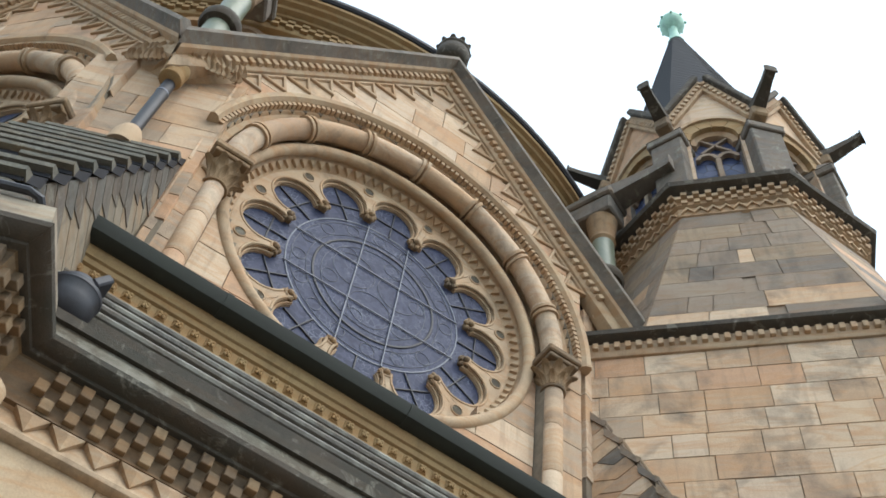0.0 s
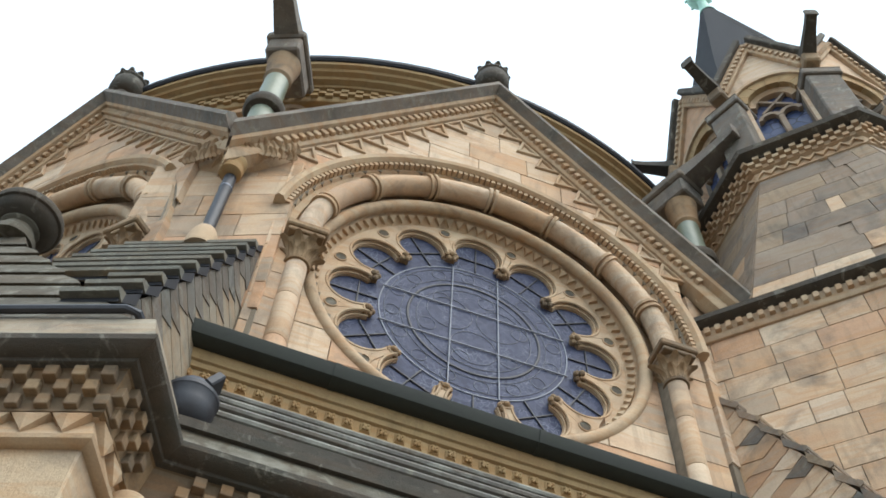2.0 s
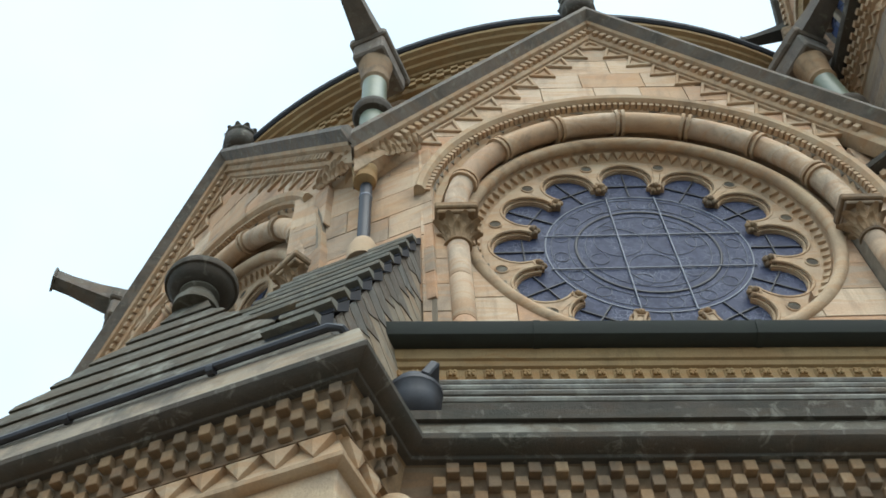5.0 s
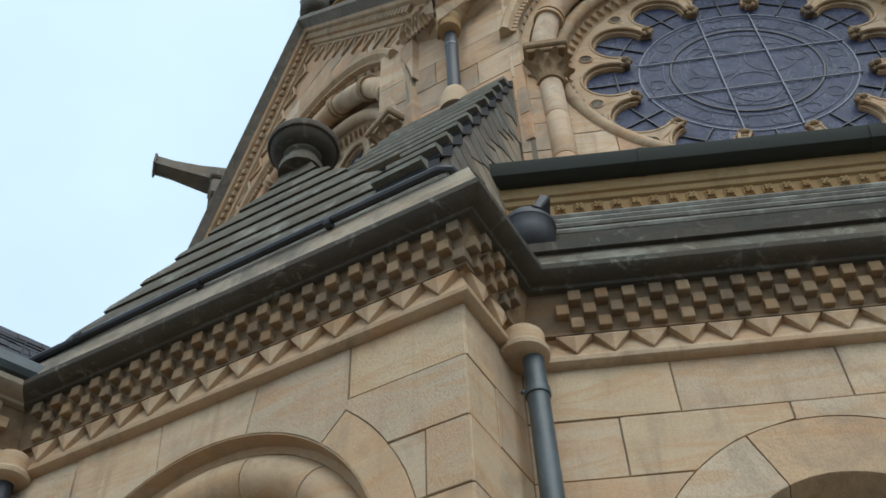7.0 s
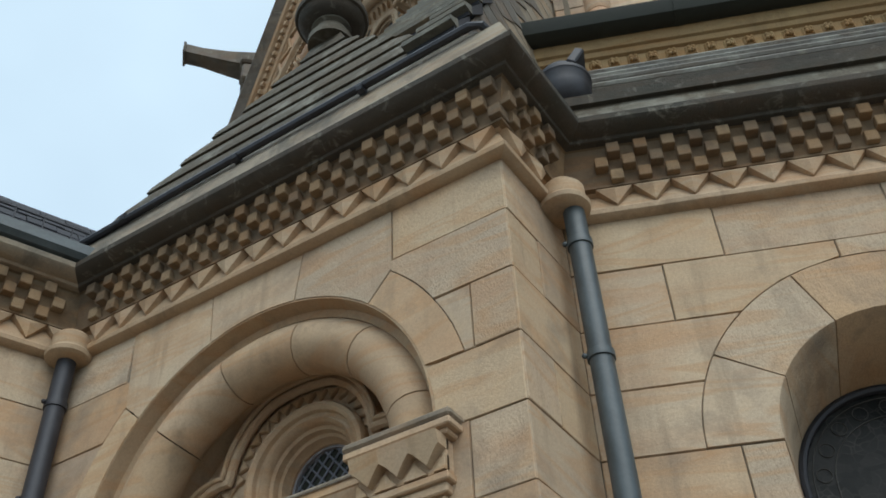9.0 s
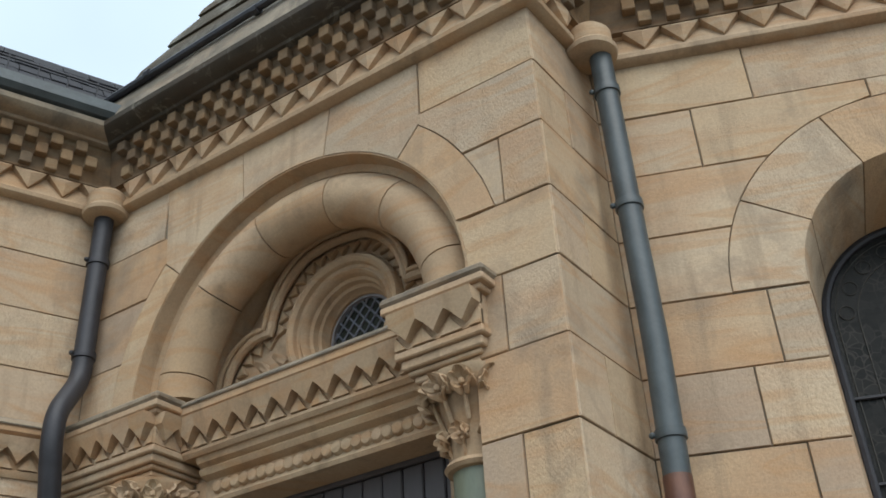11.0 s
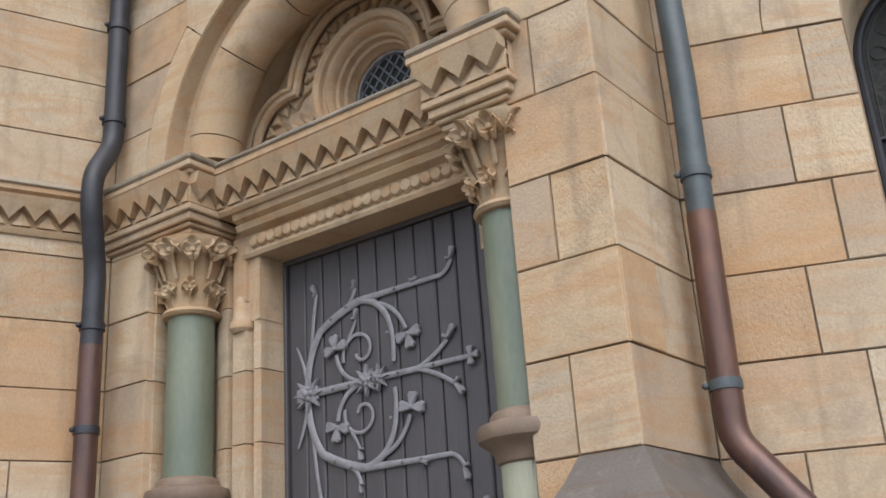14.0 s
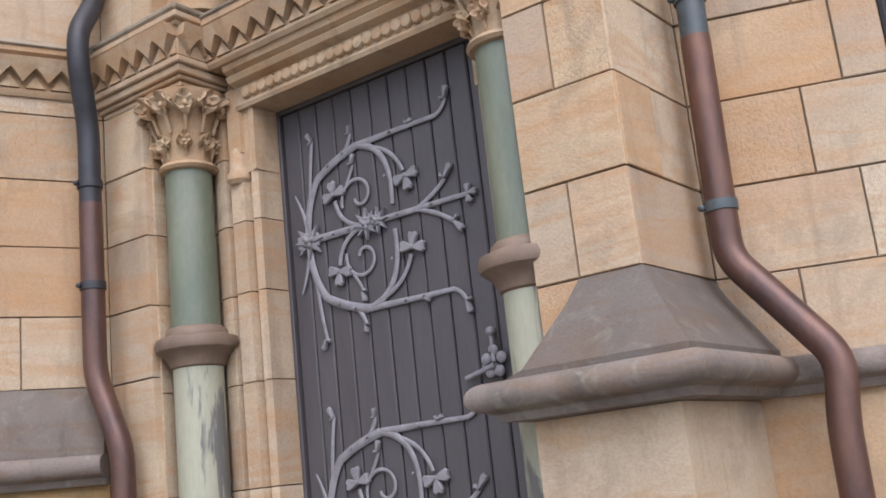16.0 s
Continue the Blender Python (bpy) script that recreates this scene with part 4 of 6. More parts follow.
# ---------------------------------------------------------------- door
D0, D1, DZ0, DZ1, DY = ARC[0] - 0.60, ARC[0] + 0.60 + WIDE, 0.35, 3.385, 0.43
door = thing("door_1", FW, "closed dark grey-purple plank door with scrolled iron hinges", "door", kind="structure")
mesh("door_leaf", Geo().box(D0, D1, DY + 0.012, DY + 0.06, DZ0, DZ1), door_dark, door)
NB = 11
bw = (D1 - D0 - 0.05) / NB
for k in range(NB):
    x = D0 + 0.025 + k * bw
    mesh("plank", Geo().box(x + 0.004, x + bw - 0.004, DY - rnd.uniform(0, 0.003), DY + 0.03, DZ0, DZ1 - 0.03, 0.006), door_paint, door)
mesh("door_frame", Geo().box(D0 - 0.0, D0 + 0.022, DY - 0.02, DY + 0.05, DZ0, DZ1, 0.004).box(D1 - 0.022, D1, DY - 0.02, DY + 0.05, DZ0, DZ1, 0.004).box(D0, D1, DY - 0.02, DY + 0.05, DZ1 - 0.028, DZ1, 0.004), door_paint, door)
mesh("threshold", Geo().box(D0 - 0.1, D1 + 0.1, 0.1, 0.6, 0.0, 0.35, 0.01), plinth_stone, portal)


def spiral(cx, cz, r0, r1, a0, a1, n=26):
    return [(cx + (r0 + (r1 - r0) * i / n) * math.cos(radians(a0 + (a1 - a0) * i / n)), cz + (r0 + (r1 - r0) * i / n) * math.sin(radians(a0 + (a1 - a0) * i / n))) for i in range(n + 1)]


def bezier(p0, p1, p2, n=12):
    return [((1 - t) ** 2 * p0[0] + 2 * t * (1 - t) * p1[0] + t * t * p2[0], (1 - t) ** 2 * p0[1] + 2 * t * (1 - t) * p1[1] + t * t * p2[1]) for t in np.linspace(0, 1, n)]


def hinge(zc):
    """A scrolled strap hinge that grows from the left edge, one branch after another."""
    y = DY - 0.014
    h = mesh("strap_hinge", Geo().box(-1.94, -1.80, y - 0.01, y + 0.012, zc - 0.035, zc + 0.035, 0.006), iron, door, "grey wrought-iron scroll hinge", m=Matrix.Translation((-0.05, 0, 0)))

    def bar(pts, r, name="iron_scroll"):
        mesh(name, Geo().tube([(x, y, zc + z) for x, z in pts], r, 8, flat=0.4), iron, h)

    taper = [0.011 + 0.009 * (1 - i / 11) for i in range(12)]
    def petal(gg, x, z, ang, ln, w, w0=0.25):
        """A flat hammered leaf, narrow at its root and flared towards a notched end."""
        a = radians(ang)
        d, n_ = (math.cos(a), math.sin(a)), (-math.sin(a), math.cos(a))
        out = []
        for u, v in ((0, -w0), (0.45, -0.75), (0.8, -1), (1.0, -0.6), (0.93, 0), (1.0, 0.6), (0.8, 1), (0.45, 0.75), (0, w0)):
            out.append((x + d[0] * u * ln + n_[0] * v * w, zc + z + d[1] * u * ln + n_[1] * v * w))
        gg.prism(out, y - 0.016, y + 0.004, 0.006)

    def trefoil(x, z, ang, s=0.045):
        gg = Geo()
        for q in (-88, 0, 88):
            petal(gg, x, z, ang + q, s * 1.6, s * 0.62)
        gg.ball((x, y - 0.014, zc + z), s * 0.28, 6, (1, 0.6, 1))
        mesh("iron_leaf", gg, iron, h)

    def bud(x, z, ang, s=0.03):
        gg = Geo()
        petal(gg, x, z, ang, s * 2.3, s * 0.6, 0.35)
        petal(gg, x, z, ang + 95, s * 1.1, s * 0.35, 0.5)
        mesh("iron_bud", gg, iron, h)

    # middle bar and its three-pronged tip
    bar(bezier((-1.9, 0.0), (-1.4, 0.0), (-0.9, 0.0)), taper)
    bar(bezier((-1.2, 0.0), (-1.1, 0.03), (-1.02, 0.1)), 0.011)
    bar(bezier((-1.2, 0.0), (-1.1, -0.03), (-1.0, -0.1)), 0.011)
    bud(-1.015, 0.105, 55)
    bud(-0.99, -0.105, -50)
    trefoil(-0.9, 0, 0, 0.028)
    for s in (1, -1):
        # great half circle up to the outer bar
        c = [(-1.87, 0.04 * s), (-1.86, 0.2 * s), (-1.78, 0.3 * s), (-1.66, 0.37 * s), (-1.52, 0.40 * s)]
        curve = [p for i in range(0, len(c) - 2, 2) for p in bezier(c[i], c[i + 1], c[i + 2], 10)]
        bar(curve, 0.021)
        bar([(-1.52, 0.40 * s), (-1.25, 0.405 * s), (-1.03, 0.405 * s)], [0.018, 0.013, 0.011])
        bar(bezier((-1.05, 0.405 * s), (-1.0, 0.405 * s), (-0.97, 0.47 * s)), 0.01)
        bud(-0.97, 0.47 * s, 75 * s, 0.026)
        bud(-1.2, 0.415 * s, 20 * s, 0.018)
        # return of the ring to the middle bar
        bar(bezier((-1.52, 0.40 * s), (-1.3, 0.36 * s), (-1.33, 0.06 * s), 16), [0.018 - 0.0004 * i for i in range(16)])
        bar(bezier((-1.45, 0.37 * s), (-1.3, 0.34 * s), (-1.25, 0.2 * s)), 0.011)
        trefoil(-1.235, 0.17 * s, -80 * s)
        # curl inside
        bar(bezier((-1.5, 0.0), (-1.66, 0.02 * s), (-1.68, 0.16 * s)), 0.012)
        bar([(x, z * s) for x, z in spiral(-1.53, 0.15, 0.11, 0.025, 200, -160)], 0.009)
        trefoil(-1.68, 0.19 * s, 100 * s)
        bar(bezier((-1.6, 0.22 * s), (-1.56, 0.28 * s), (-1.55, 0.31 * s)), 0.009)
        bud(-1.55, 0.315 * s, 80 * s, 0.022)
        # outer spurs beside the root
        bar(bezier((-1.84, 0.2 * s), (-1.83, 0.35 * s), (-1.8, 0.5 * s)), 0.011)
        bud(-1.8, 0.5 * s, 120 * s, 0.024)
        bar(bezier((-1.87, 0.06 * s), (-1.9, 0.18 * s), (-1.94, 0.25 * s)), [0.014 - 0.0008 * i for i in range(12)])
        bar(bezier((-1.6, 0.385 * s), (-1.56, 0.42 * s), (-1.55, 0.47 * s)), 0.012)
        bud(-1.55, 0.47 * s, 90 * s, 0.018)
    # rosettes
    for x, sc in ((-1.86, 0.06), (-1.49, 0.05), (-1.42, 0.042)):
        gg = Geo()
        star = []
        for q in range(16):
            a = 2 * math.pi * q / 16
            r_ = sc * (1.6 if q % 2 == 0 else 0.7)
            star.append((x + r_ * math.cos(a), zc + r_ * math.sin(a)))
        gg.prism(star, y - 0.018, y + 0.004, 0.006)
        for q in range(5):
            a = 2 * math.pi * q / 5
            gg.ball((x + sc * 0.4 * math.cos(a), y - 0.022, zc + sc * 0.4 * math.sin(a)), sc * 0.26, 6, (1, 0.6, 1))
        gg.ball((x, y - 0.02, zc), sc * 0.35, 6)
        mesh("rosette", gg, iron, h)
    # rivets
    for x, z in ((-1.7, 0.345), (-1.6, 0.385), (-1.35, 0.2), (-1.7, 0.0), (-1.6, 0.0), (-1.3, 0.0), (-1.1, 0.0), (-1.3, 0.405)):
        for s in ((1, -1) if z else (1,)):
            mesh("rivet", Geo().ball((x, y - 0.014, zc + z * s), 0.008, 5), iron, h)


hinge(2.655)
hinge(1.285)
latch = mesh("latch", Geo().box(-0.98, -0.9, DY - 0.03, DY, 1.86, 1.9, 0.008), iron, door, "grey iron latch with flower plate")
g = Geo()
for q in range(5):
    a = 2 * math.pi * q / 5 + 0.3
    g.ball((-0.91 + 0.04 * math.cos(a), DY - 0.03, 1.9 + 0.05 * math.sin(a)), 0.026, 6, (1, 0.5, 1))
g.tube([(-0.91, DY - 0.03, 1.9), (-0.91, DY - 0.03, 2.02)], 0.01).tube([(-1.06, DY - 0.03, 1.85), (-0.9, DY - 0.04, 1.885)], 0.012)
g.ball((-0.91, DY - 0.03, 2.03), 0.022, 6)
mesh("latch_flower", g, iron, latch)


# ---------------------------------------------------------------- downpipes
def pipe_run(m, pts, r, name, label, mats, rings, hopper_z):
    """pts: (x, y, z) from top to bottom; mats: (from z, material); rings: bracket heights on the first straight run."""
    t = thing(name, m, label, "downpipe", "downpipes")
    smooth_pts = []
    for i, p in enumerate(pts):
        p = Vector(p)
        if 0 < i < len(pts) - 1:
            a, b = (Vector(pts[i - 1]) - p), (Vector(pts[i + 1]) - p)
            k = min(0.09, a.length * 0.45, b.length * 0.45)
            p0, p2 = p + a.normalized() * k, p + b.normalized() * k
            for u in np.linspace(0, 1, 7):
                smooth_pts.append(p0 * (1 - u) ** 2 + p * 2 * u * (1 - u) + p2 * u * u)
        else:
            smooth_pts.append(p)
    # split by height into painted and bare lengths
    zs = [z for z, _ in mats] + [-1]
    for (ztop, mat), zbot in zip(mats, zs[1:]):
        seg = [p for p in smooth_pts if zbot < p.z <= ztop]
        above = [p for p in smooth_pts if p.z > ztop]
        below = [p for p in smooth_pts if p.z <= zbot]
        def at(z, p, q):
            u = (p.z - z) / (p.z - q.z)
            return p.lerp(q, u)
        if above:
            nxt = seg[0] if seg else below[0]
            seg.insert(0, at(ztop, above[-1], nxt))
        if below:
            seg.append(at(zbot, seg[-1], below[0]))
        mesh("pipe_length", Geo().tube(seg, r if mat is not copper else r * 1.04, 20, up=Vector((0.3, 1, 0.1))), mat, t)
    for z, mat in rings:
        i = next(k for k in range(len(smooth_pts) - 1) if smooth_pts[k].z >= z >= smooth_pts[k + 1].z)
        p = smooth_pts[i].lerp(smooth_pts[i + 1], (smooth_pts[i].z - z) / max(1e-6, smooth_pts[i].z - smooth_pts[i + 1].z))
        mesh("pipe_bracket", Geo().lathe([(r * 1.0, z - 0.022), (r * 1.15, z - 0.02), (r * 1.17, z), (r * 1.15, z + 0.02), (r, z + 0.022)], 20, (p.x, p.y)).ball((p.x - r * 1.3, p.y - 0.02, z), 0.014, 6), mat, t, "pipe clamp with screw")
    return t


PX = 0.045
pipe_run(WW, [(PX + 0.02, -0.165, 5.3), (PX + 0.038, -0.165, 3.6), (PX + 0.012, -0.165, 2.28), (PX + 0.012, -0.165, 2.13), (PX + 0.32, -0.28, 1.70), (PX + 0.285, -0.29, 1.5), (PX + 0.27, -0.29, 0.1)], 0.056, "downpipe", "downpipe, blue-grey painted above and brown copper below",
         [(6, lead), (3.02, copper)], [(4.98, lead), (4.3, lead), (3.19, lead), (2.33, lead)], 5.3)
pipe_run(LW, [(-0.05, -0.10, 5.3), (-0.05, -0.10, 4.15), (-0.17, -0.22, 3.9), (-0.17, -0.22, 3.72), (-0.11, -0.13, 3.4), (-0.11, -0.13, 2.12), (-0.02, -0.24, 1.75), (-0.02, -0.24, 0.1)], 0.056, "downpipe", "dark painted downpipe with copper foot in the wall corner",
         [(6, blackiron), (3.0, copper)], [(4.9, blackiron), (4.3, blackiron), (3.1, blackiron), (2.57, blackiron)], 5.3)
for m, x, y in ((WW, PX - 0.02, -0.17), (LW, -0.05, -0.11)):
    b = thing("pipe_corbel", m @ Matrix.Translation((x, y, 0)), "round carved stone corbel where the downpipe enters the cornice", "corbel", "pipe corbels")
    mesh("corbel", Geo().lathe([(0.06, 5.2), (0.1, 5.2), (0.13, 5.215), (0.135, 5.24), (0.115, 5.265), (0.115, 5.28), (0.115, 5.35), (0.09, 5.38)], 28), carved, b)


# ---------------------------------------------------------------- stepped stone roof over the portal
HAT = thing("portal_roof", FW, "stepped dark stone hip roof over the portal", "roof", kind="structure")
APEX = Vector((-1.52, 0.5, 7.95))
c0 = (-2.92, -0.15, 0.03, 1.2)
NS = 8
for k in range(NS):
    def ringat(t, grow):
        x0, y0, x1, y1 = c0
        tt = min(t, 0.93)
        q = [(x0 + (APEX.x - x0) * tt - grow, y0 + (APEX.y - y0) * tt - grow), (x1 + (APEX.x - x1) * tt + grow, y0 + (APEX.y - y0) * tt - grow), (x1 + (APEX.x - x1) * tt + grow, y1 + (APEX.y - y1) * tt + grow), (x0 + (APEX.x - x0) * tt - grow, y1 + (APEX.y - y1) * tt + grow)]
        return [(x, y, 6.03 + (APEX.z - 6.03) * t) for x, y in q]
    t0, t1 = k / NS, (k + 1) / NS
    mesh("roof_step", Geo().grid([ringat(t0 - 0.004, 0.02), ringat(t0 + 0.022, 0.026), ringat(t1, 0.0)], closed_u=True, caps=True), roof_slab, HAT, smooth=15)
g = Geo().box(-F_LEN - 0.1, 0.0, 0.0, 1.3, 5.6, 6.2)
mesh("roof_core", g, mortar, HAT)
ur = thing("urn_finial", FW @ Matrix.Translation((APEX.x, APEX.y, -0.1)), "dark stone bowl finial on top of the portal roof", "finial")
mesh("stem", Geo().lathe([(0.17, 7.96), (0.17, 8.02), (0.15, 8.045), (0.135, 8.08), (0.125, 8.12), (0.15, 8.14), (0.15, 8.16), (0.12, 8.17)], 32), roof_slab, ur)
mesh("bowl", Geo().lathe([(0.12, 8.16), (0.16, 8.165), (0.21, 8.18), (0.245, 8.215), (0.255, 8.245), (0.275, 8.25), (0.282, 8.28), (0.275, 8.315), (0.24, 8.32), (0.02, 8.32)], 40), cap_stone, ur)
lc = thing("lightning_cable", FW, "black conduit clipped along the edge of the portal roof", "cable")
mesh("cable", Geo().tube([(-F_LEN, -0.19, 6.06), (-1.5, -0.2, 6.08), (-0.0, -0.2, 6.1), (0.06, -0.18, 6.09), (0.12, 0.0, 6.02), (0.14, 0.25, 5.98)], 0.026, 8), blackiron, lc)
for x in (-2.5, -1.6, -0.7):
    mesh("clip", Geo().tube([(x - 0.02, -0.198, 6.07), (x + 0.02, -0.198, 6.07)], 0.033, 8), blackiron, lc)

# round black rain pot at the wall corner
pot = thing("rain_hopper", WW @ Matrix.Translation((0.13, -0.13, 0) ) @ Matrix.Translation((0, 0, -0.07)), "round black metal hopper with an upright spout", "hopper")
mesh("bowl", Geo().lathe([(0.03, 6.08), (0.09, 6.1), (0.135, 6.15), (0.155, 6.22), (0.16, 6.29), (0.168, 6.3), (0.168, 6.325), (0.15, 6.335), (0.12, 6.40), (0.03, 6.43)], 32), blackiron, pot)
mesh("spout", Geo().box(-0.03, 0.03, -0.08, 0.08, 0, 0.13, 0.01, Matrix.Translation((0.06, -0.05, 6.37)) @ Matrix.Rotation(radians(32), 4, "Y")), blackiron, pot)
mesh("pedestal", Geo().lathe([(0.05, 5.93), (0.06, 6.1)], 16), blackiron, pot)

# ---------------------------------------------------------------- stone roof, frieze and gutter over the aisle
AR = thing("aisle_roof", WW, "dark ribbed stone roof strips over the aisle wall", "roof", kind="structure")
AE = 7.5
for y0, z0, y1, z1 in ((-0.2, 5.97, -0.08, 6.16), (-0.08, 6.16, 0.06, 6.36), (0.06, 6.36, 0.2, 6.56), (0.2, 6.56, 0.34, 6.78), (0.34, 6.78, 0.5, 7.0)):
    mesh("roof_step", moulding([(y0 - 0.035, z0 - 0.03), (y0 - 0.045, z0 + 0.03), (y1, z1), (y1 + 0.1, z1 - 0.02), (y1 + 0.1, z0 - 0.03)], -0.3, AE), cap_stone, AR, smooth=15)
for y, z in ((0.02, 6.31), (0.17, 6.54), (0.31, 6.75), (0.44, 6.95)):
    prof = [(y - 0.03 + 0.028 * math.cos(t), z + 0.02 + 0.028 * math.sin(t)) for t in np.linspace(0, 2 * math.pi, 9)[:-1]]
    mesh("roof_rib", moulding(prof, -0.3, AE), rib_stone, AR, "rounded pale stone rib")
FZ = thing("stud_frieze", WW, "ochre stone frieze with a row of carved studs under the gutter", "frieze", kind="structure")
mesh("frieze_wall", moulding([(0.52, 6.9), (0.52, 7.08), (0.505, 7.09), (0.505, 7.12), (0.535, 7.14), (0.535, 7.26), (0.51, 7.27), (0.5, 7.31), (0.48, 7.32), (0.47, 7.36), (0.455, 7.43), (0.9, 7.44), (0.9, 6.9)], -0.58, AE), ochre, FZ)
first = None
for k in range(48):
    mm = Matrix.Translation((-0.5 + 0.13 * k, 0.535, 7.2))
    if first is None:
        gg = Geo().prism([(-0.042, -0.042), (0.042, -0.042), (0.042, 0.042), (-0.042, 0.042)], -0.014, 0.01, 0.014)
        for q in range(4):
            a = radians(45 + 90 * q)
            gg.ball((0.022 * math.cos(a), -0.025, 0.022 * math.sin(a)), 0.016, 5)
        gg.ball((0, -0.028, 0), 0.012, 5)
        first = mesh("carved_stud", gg, ochre, FZ, m=mm)
    else:
        again(first, FZ, mm)
gut = thing("gutter", WW, "long dark green-grey metal gutter along the aisle roof", "gutter")
for k in range(5):
    a, b = -0.58 + 1.6 * k, -0.58 + 1.6 * (k + 1)
    mesh("gutter_length", moulding([(0.335, 7.523), (0.322, 7.534), (0.308, 7.523), (0.318, 7.482), (0.345, 7.426), (0.400, 7.401), (0.460, 7.401), (0.540, 7.434), (0.560, 7.537), (0.540, 7.537), (0.500, 7.456), (0.430, 7.419), (0.360, 7.449)], a, b - 0.006), gutter_green, gut)
    mesh("gutter_joint", moulding([(0.318, 7.530), (0.303, 7.526), (0.312, 7.478), (0.340, 7.421), (0.400, 7.395), (0.470, 7.397), (0.400, 7.419), (0.340, 7.493)], b - 0.03, b + 0.02), gutter_green, gut)
mesh("gutter_end", moulding([(0.31, 7.530), (0.33, 7.410), (0.4, 7.360), (0.55, 7.400), (0.55, 7.540)], -0.29, -0.28), gutter_green, gut)
# back roof that closes the aisle up to the octagon
mesh("back_roof", moulding([(0.5, 7.5), (0.5, 7.55), (2.2, 8.0), (2.2, 7.4)], -0.3, AE), slate, AR)

# ---------------------------------------------------------------- roof past the portal
LR = thing("side_roof", LW, "dark slate roof with a metal snow guard", "roof", kind="structure")
mesh("roof_plane", moulding([(-0.2, 5.9), (-0.17, 5.94), (0.46, 6.745), (0.5, 6.7), (0.3, 5.8)], -L_LEN, 1.2), slate, LR)
mesh("eaves_gutter", moulding([(-0.28, 5.82), (-0.31, 5.85), (-0.31, 5.92), (-0.28, 5.94), (-0.2, 5.94), (-0.17, 5.86), (-0.2, 5.81)], -L_LEN, 0.5), lead, LR)
sg = thing("snow_guard", LW, "low metal snow guard grid on the slate roof", "snow guard")
for dz in (0.0, 0.12):
    mesh("guard_rail", Geo().tube([(-4, -0.12, 6.06 + dz), (0.8, -0.12, 6.06 + dz)], 0.009, 6), blackiron, sg)
for k in range(26):
    mesh("guard_bar", Geo().tube([(-4 + 0.18 * k, -0.12, 5.98), (-4 + 0.18 * k, -0.12, 6.2)], 0.006, 6), blackiron, sg)
rr = random.Random(4)
for i in range(5):
    y0, z0 = -0.17 + 0.113 * i, 5.955 + 0.144 * i
    gg = Geo()
    x = -4.2
    while x < 1.0:
        w = rr.uniform(0.14, 0.2)
        gg.box(x, x + w - 0.006, y0 - 0.012, y0 + 0.15, z0 - 0.004, z0 + 0.012 + rr.uniform(0, 0.008), 0, Matrix.Translation((0, y0, z0)) @ Matrix.Rotation(radians(51), 4, "X") @ Matrix.Translation((0, -y0, -z0)))
        x += w
    mesh("slate_course", gg, slate, LR, smooth=0)

# ---------------------------------------------------------------- octagon bays with their roses
RC = 9.98                     # height of the rose's centre
ROSE_Z = 9.88                 # the rose itself sits a little lower than its arch
EAVE, PEAK = 11.24, 14.56
SLOPE = (PEAK - EAVE) / HALF


def rake(prof, side, x_end=HALF, drop=0.0):
    """A (y, n) profile up one gable slope; n is measured square to the slope."""
    a = math.atan(SLOPE)
    d, nn = Vector((math.cos(a), math.sin(a))), Vector((-math.sin(a), math.cos(a)))
    e = Vector((-x_end, PEAK - x_end * SLOPE))
    rows = []
    for xe in (-x_end, 0.0):
        row = []
        for y, n in prof:
            p = e + nn * n
            p = p + d * ((xe - p.x) / d.x)
            row.append((p.x, y, p.y))
        rows.append(row)
    if side > 0:
        rows = [[(-x, y, z) for x, y, z in r] for r in rows]
    return Geo().grid(rows, closed_u=True, caps=True)


def on_rake(s, n, side):
    """The matrix of a spot s along one slope from the eave, n below it; x runs up the slope on the left side."""
    a = math.atan(SLOPE)
    x, z = -HALF + s * math.cos(a) + n * math.sin(a), EAVE + s * math.sin(a) - n * math.cos(a)
    m = Matrix.Translation((x, 0, z)) @ Matrix.Rotation(-a, 4, "Y")
    if side > 0:
        m = Matrix.Diagonal((-1, 1, 1, 1)) @ m
    return m


def foils(off, y, a=1.25, rho=0.24, tip=1.12, k=12):
    """Outline of the foiled opening grown by off: round foils with a short blunt cusp between them."""
    pts = []
    for i in range(k):
        c = 2 * math.pi * i / k
        for q in range(20):
            t = c + radians(-122 + 244 * q / 19)
            pts.append((a * math.cos(c) + (rho + off) * math.cos(t), y, ROSE_Z + a * math.sin(c) + (rho + off) * math.sin(t)))
        e = c + math.pi / k
        for q in (-1.5, -0.5, 0.5, 1.5):
            w = q * max(0.012, 0.036 - 0.35 * off)
            r = tip + off
            pts.append((r * math.cos(e) - w * math.sin(e), y, ROSE_Z + r * math.sin(e) + w * math.cos(e)))
    return pts


def foil_angles(k=12):
    out = []
    for i in range(k):
        c = 2 * math.pi * i / k
        for q in range(20):
            u = -1 + 2 * q / 19
            out.append(c + math.copysign(radians(14.2) * abs(u) ** 0.7, u))
        out += [c + radians(15 + d) for d in (-0.5, -0.2, 0.2, 0.5)]
    return out


